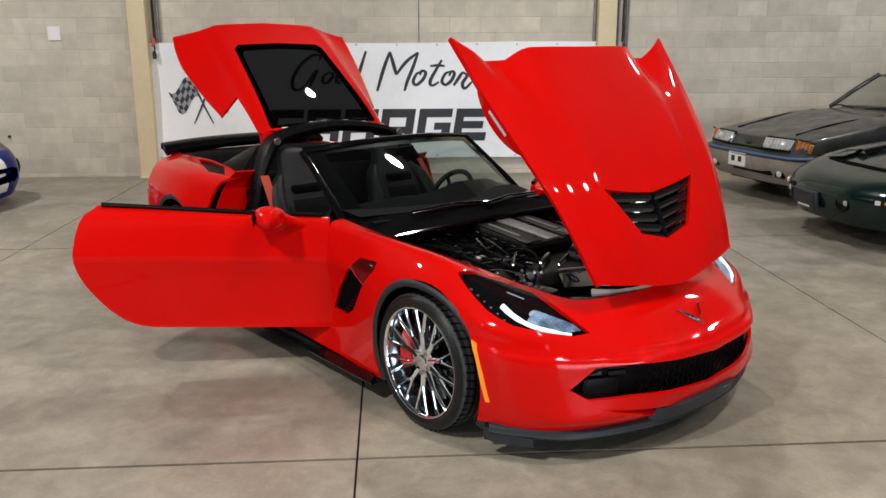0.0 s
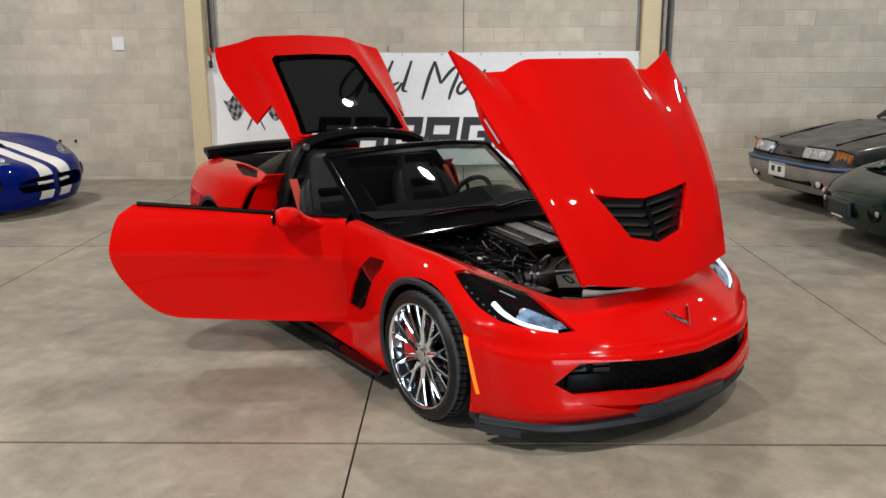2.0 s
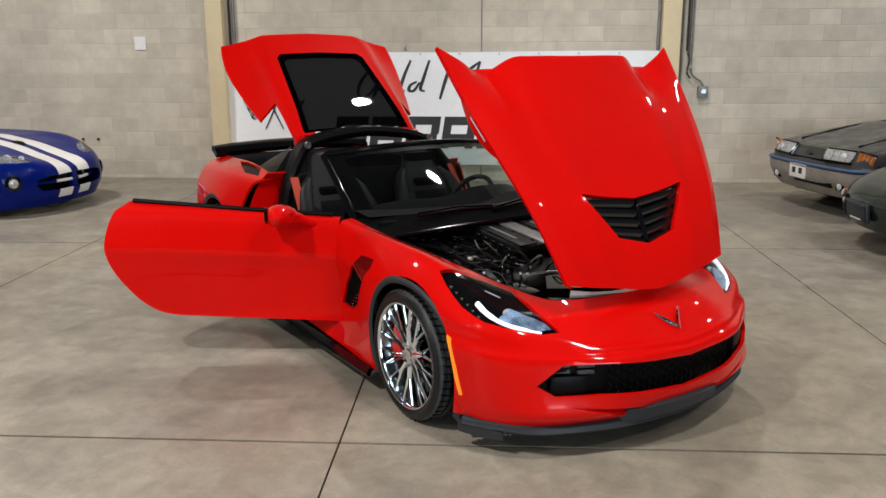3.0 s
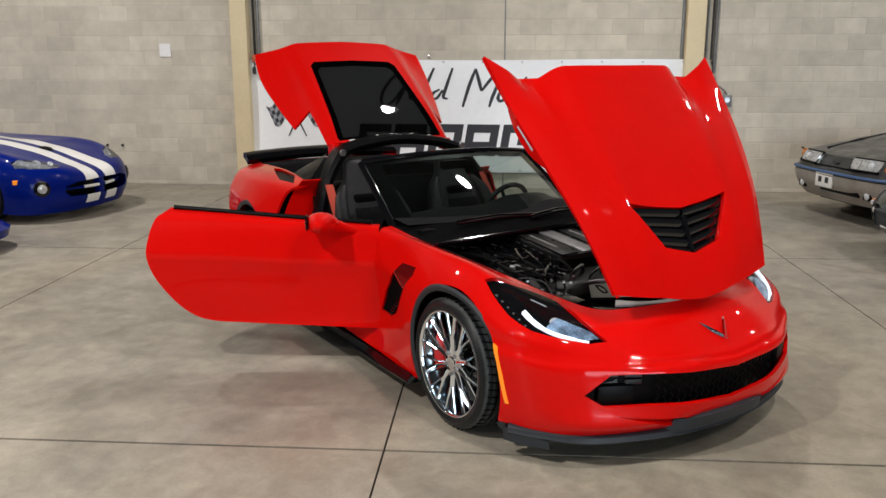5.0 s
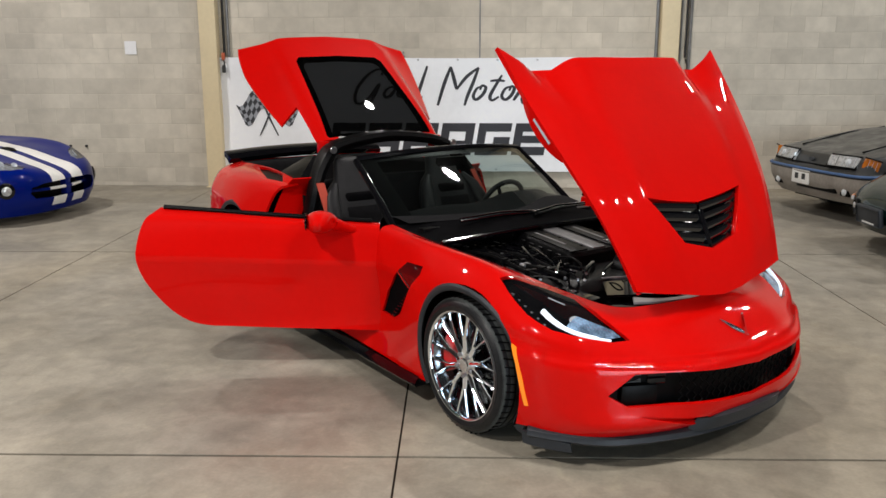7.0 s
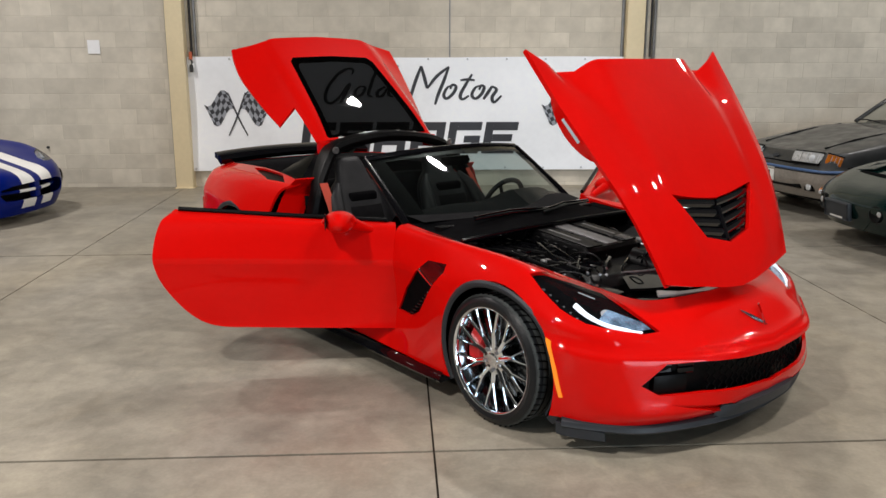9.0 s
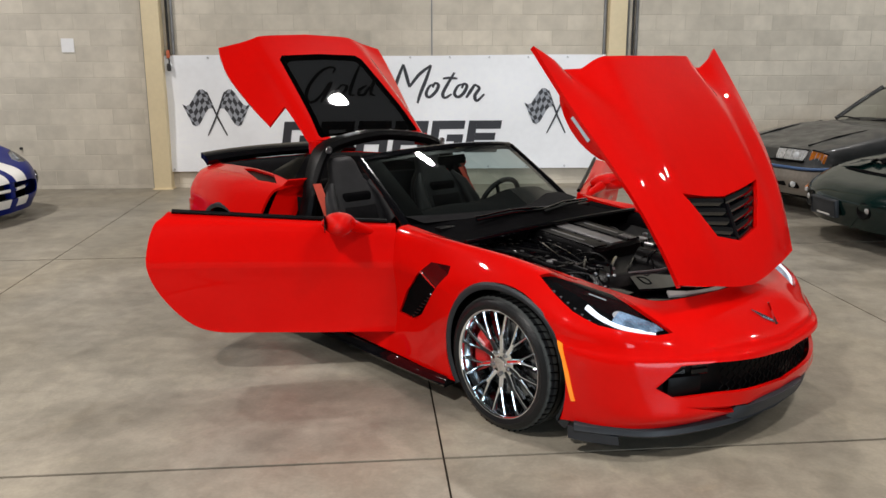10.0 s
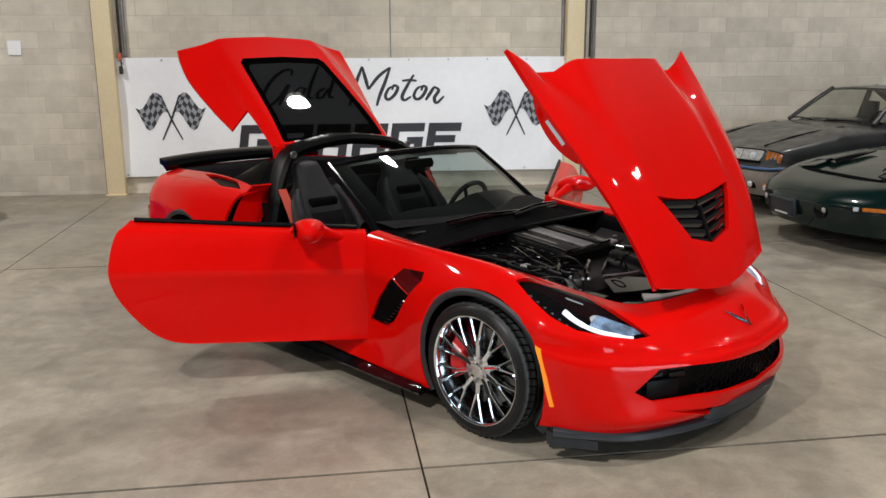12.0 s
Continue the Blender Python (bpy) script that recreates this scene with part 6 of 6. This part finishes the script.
def coupe_top(root, x_base, x_head, x_roof, x_tail, zb, zt, wb, wt, tail_z, mat):
    ws2 = part("windscreen", upward(sheet(lambda u, v: Vector((x_base - .18 * (2 * u - 1) ** 2, wb * (2 * u - 1), zb)).lerp(Vector((x_head - .05 * (2 * u - 1) ** 2, wt * (2 * u - 1), zt - .02 * (2 * u - 1) ** 2)), v), 14, 6)), M_CLEAR, root, "raked windscreen")
    ws2.visible_shadow = False
    part("roof", thick(upward(sheet(lambda u, v: (x_head + (x_roof - x_head) * v - .05 * (2 * u - 1) ** 2 * (1 - v), wt * (2 * u - 1), zt + .02 * math.sin(math.pi * v) - .025 * (2 * u - 1) ** 2), 14, 6)), .03), mat, root)
    rear = part("rear_window", upward(sheet(lambda u, v: Vector((x_roof, wt * (2 * u - 1), zt - .025 * (2 * u - 1) ** 2)).lerp(Vector((x_tail, (wb - .08) * (2 * u - 1), tail_z)), v), 14, 6)), M_CLEAR, root)
    for s in (-1, 1):
        part("pillar", tubed([(x_base - .18, s * wb, zb), ((x_base + x_head) / 2 - .11, s * (wb + wt) / 2, (zb + zt) / 2), (x_head - .05, s * wt, zt - .02)], .028, 8), mat, root)
        part("rear_pillar", tubed([(x_roof, s * wt, zt - .03), ((x_roof + x_tail) / 2, s * (wb + wt) / 2, (zt + tail_z) / 2), (x_tail, s * (wb - .05), tail_z)], [.05, .06, .05], 8), mat, root)
        part("centre_pillar", tubed([(x_head - .75, s * wt, zt - .03), (x_head - .72, s * wb, zb - .03)], .04, 8), M_BLACK, root)
        part("seat_back", blob([(x_head - .45, s * .36, zb - .45, .09, .24), (x_head - .52, s * .36, zb - .05, .08, .22), (x_head - .56, s * .36, zb + .08, .05, .13), (x_head - .58, s * .36, zb + .22, .05, .12)]), M_SEAT, root)
        part("wiper", tubed([(x_base + .0, s * .1, zb + .03), (x_base - .06, s * .35, zb + .045), (x_base - .12, s * .55, zb + .03)], .009, 6), M_BLACK, root)
    part("dashboard", blob([(x_base - .35, 0, zb - .3, .22, wb - .08), (x_base - .35, 0, zb - .03, .24, wb - .08), (x_base - .36, 0, zb + .02, .18, wb - .14)], 24, 5), M_SUEDE, root)
    part("cabin_floor", boxed(x_tail + .3, x_base - .3, -wb + .1, wb - .1, zb - .55, zb - .45), M_SUEDE, root)


coupe_top(fast, -.62, -1.36, -2.2, -2.95, .965, 1.385, .66, .54, .98, M_DUSTY)
part("steering_wheel", turned([(.17 + .014 * math.cos(a), .014 * math.sin(a)) for a in [2 * math.pi * k / 8 for k in range(9)]], 28, "X"), M_BLACK, fast, at=pose(-1.28, .36, .93))
wheels_of(fast, 2.55, .74, .315, .22, .205, M_ALU, "grey alloy wheel")

# dark green wedge coupe
wedge = thing("green_sports_coupe", "dark metallic green wedge-nosed coupe with black hood scoops", "car", pose(6.05, 7.60, 0, 0, 0, -172))
W0 = [(.93, 0, .20), (.89, .4, .20), (.71, .75, .20), (.42, .86, .18), (0, .91, .2), (-.45, .90, .18), (-1.6, .90, .2), (-2.57, .92, .2), (-3.4, .8, .28), (-3.55, 0, .3)]
W1 = [(.98, 0, .34), (.94, .4, .34), (.76, .78, .35), (.46, .915, .36), (0, .93, .4), (-.45, .93, .4), (-1.6, .92, .42), (-2.57, .94, .45), (-3.45, .82, .48), (-3.6, 0, .48)]
W2 = [(1.0, 0, .46), (.96, .4, .465), (.77, .79, .48), (.46, .92, .51), (0, .935, .56), (-.45, .93, .58), (-1.6, .92, .6), (-2.57, .94, .64), (-3.45, .82, .68), (-3.6, 0, .68)]
W3 = [(.88, 0, .565), (.83, .4, .575), (.64, .72, .61), (.38, .86, .66), (0, .88, .72), (-.45, .87, .76), (-1.6, .86, .82), (-2.57, .87, .86), (-3.4, .74, .9), (-3.5, 0, .9)]
W4 = [(.66, 0, .635), (.60, .36, .645), (.44, .56, .68), (.22, .68, .725), (-.05, .70, .775), (-.5, .70, .83), (-1.6, .68, .9), (-2.57, .66, .94), (-3.2, .5, .96), (-3.3, 0, .96)]
W5 = [(.50, 0, .68), (.44, .16, .69), (.32, .26, .715), (.12, .32, .755), (-.1, .34, .80), (-.5, .34, .86), (-1.6, .34, .93), (-2.57, .33, .96), (-3.0, .25, .97), (-3.1, 0, .97)]
W6 = [(.40, 0, .70), (.36, 0, .71), (.25, 0, .735), (.08, 0, .77), (-.12, 0, .81), (-.5, 0, .865), (-1.6, 0, .935), (-2.4, 0, .965), (-2.8, 0, .97), (-2.9, 0, .97)]
part("body", thick(shell([W0, W1, W2, W3, W4, W5, W6], [(0, .33, .37), (-2.57, .33, .37)]), .014), M_GREEN, wedge, "dark metallic green body", angle=40)
hold = part("plate_holder", boxed(-.02, .02, -.20, .20, -.085, .085, bevel=.01), M_TRIM, wedge, "empty black number plate holder", at=pose(.998, -.20, .355, 0, 8, -4))
part("holder_rim", tubed([(.024, -.19, -.075), (.024, .19, -.075), (.024, .19, .075), (.024, -.19, .075), (.024, -.19, -.075)], .006, 6), M_TRIM, hold)
part("holder_bar", boxed(.02, .022, -.10, .10, -.07, -.055), M_PLATE, hold, smooth=False)
part("nose_gap", thick(upward(sheet(lambda u, v: (.590 - .17 * (1.64 * u - .86) ** 2 - .055 * v, 1.64 * u - .86, .652 + .014 * v + .008 * math.sin(math.pi * u)), 28, 2)), .03), M_MATTE, wedge, "black gap before the hood")
for s in (-1, 1):
    fy = .30 if s > 0 else -.50
    fog = part("fog_lamp", turned([(0, .004), (.055, .006), (.068, .014), (.076, .010), (.08, -.04), (0, -.04)], 24, "X"), M_BLACK, wedge, "round recessed fog lamp", at=pose(.985 - .16 * fy * fy, fy, .39, 0, 0, fy * 26))
    part("fog_lens", turned([(0, .016), (.02, .014), (.03, .006), (.03, 0), (0, 0)], 18, "X"), M_OLDLENS, fog, at=pose(0, s * .04, .01))
    part("turn_lamp", boxed(-.14, .14, -.014, .014, -.016, .016, bevel=.008), M_OLDAMBER, wedge, "amber wrap-around turn lamp", at=pose(.775, s * .795, .455, 0, 0, s * -48))
    part("clear_marker", boxed(-.022, .022, -.012, .012, -.018, .018, bevel=.006), M_LAMPGLASS, wedge, at=pose(.895, s * .645, .452, 0, 0, s * -40))
    part("hood_scoop", thick(upward(sheet(lambda u, v, s=s: (.33 - .46 * u, s * (.30 + .17 * v * (1 - .45 * u)), .722 + .112 * u + .040 * math.sin(math.pi * v) * (1 - u) ** .7), 8, 4)), -.012), M_BLACKGLOSS, wedge, "black hood scoop")
    part("lamp_door", boxed(-.13, .13, -.18, .18, -.004, .006, bevel=.012), M_GREEN, wedge, at=pose(.36, s * .60, .70, s * -8, 14, 0))
    part("mirror", blob([(-.95, s * .98, .86, .05, .08), (-.95, s * .98, .92, .06, .1), (-.95, s * .98, .97, .04, .08)]), M_GREEN, wedge)
coupe_top(wedge, -.45, -1.30, -2.0, -3.0, .865, 1.28, .66, .50, .97, M_BLACKGLOSS)
wheels_of(wedge, 2.57, .78, .325, .25, .22, M_ALU, "alloy wheel in shadow")

# blue nose of another parked car at the hall's side
bn = thing("blue_car_nose", "rounded blue front bumper of another parked car", "car", pose(-3.90, 6.84, 0, 0, 0, -10))
part("bumper", blob([(0, 0, .09, .60, .80), (0, 0, .12, .68, .88), (0, 0, .20, .70, .90), (-.04, 0, .25, .64, .86), (-.10, 0, .29, .50, .74), (-.16, 0, .31, .35, .55)], 36, 3), M_BLUE, bn)
part("under_lip", blob([(0, 0, 0.0, .45, .72), (0, 0, .10, .48, .76)], 30, 3), M_BLACK, bn)

# ---- wall blocks ----
def block_bm(w, h):
    bm = bmesh.new()
    d, e = 0.0012, 0.004
    fr = [(-w + e, -d, -h + e), (w - e, -d, -h + e), (w - e, -d, h - e), (-w + e, -d, h - e)]
    mdl = [(-w, -d + e * .6, -h), (w, -d + e * .6, -h), (w, -d + e * .6, h), (-w, -d + e * .6, h)]
    bk = [(-w, .008, -h), (w, .008, -h), (w, .008, h), (-w, .008, h)]
    a, b, c = ([bm.verts.new(p) for p in q] for q in (fr, mdl, bk))
    bm.faces.new(a)
    for q, p in ((a, b), (b, c)):
        for i in range(4):
            bm.faces.new((q[i], p[i], p[(i + 1) % 4], q[(i + 1) % 4]))
    bmesh.ops.recalc_face_normals(bm, faces=bm.faces)
    return bm


bw, bh = (BLOCK - 0.005) / 2, (COURSE - 0.005) / 2
block_mesh = mesh_of("block", block_bm(bw, bh), M_BLOCK, smooth=False)
rest = bmesh.new()
count = 0
for row in range(30):
    z = 0.05 + COURSE * (row - .5)
    for k in range(-19, 24):
        x = 1.474 + BLOCK * (k + .5 + .5 * (row % 2))
        if not (X0 + .3 < x < X1 - .3) or z < -.06:
            continue
        if BX0 + .2 < x < BX1 - .2 and BZ0 + .1 < z < BZ1 - .1:
            continue
        at = Matrix.Translation((x, WALL_Y + random.uniform(-.0006, .0006), z))
        if count < 300 and 0 < row < 13 and -6.2 < x < 8.6 and not (BX0 < x < BX1 and z < BZ1):
            ob = new("block", block_mesh)
            ob.matrix_basis = at
            ob.parent = wall_north
            count += 1
        else:
            bb = block_bm(bw, bh)
            bb.transform(at)
            me = bpy.data.meshes.new("tmp")
            bb.to_mesh(me)
            bb.free()
            rest.from_mesh(me)
            bpy.data.meshes.remove(me)
tagged(part("far_blocks", rest, M_BLOCK, wall_north, smooth=False), "painted concrete blocks further along and higher up", kind="stuff")
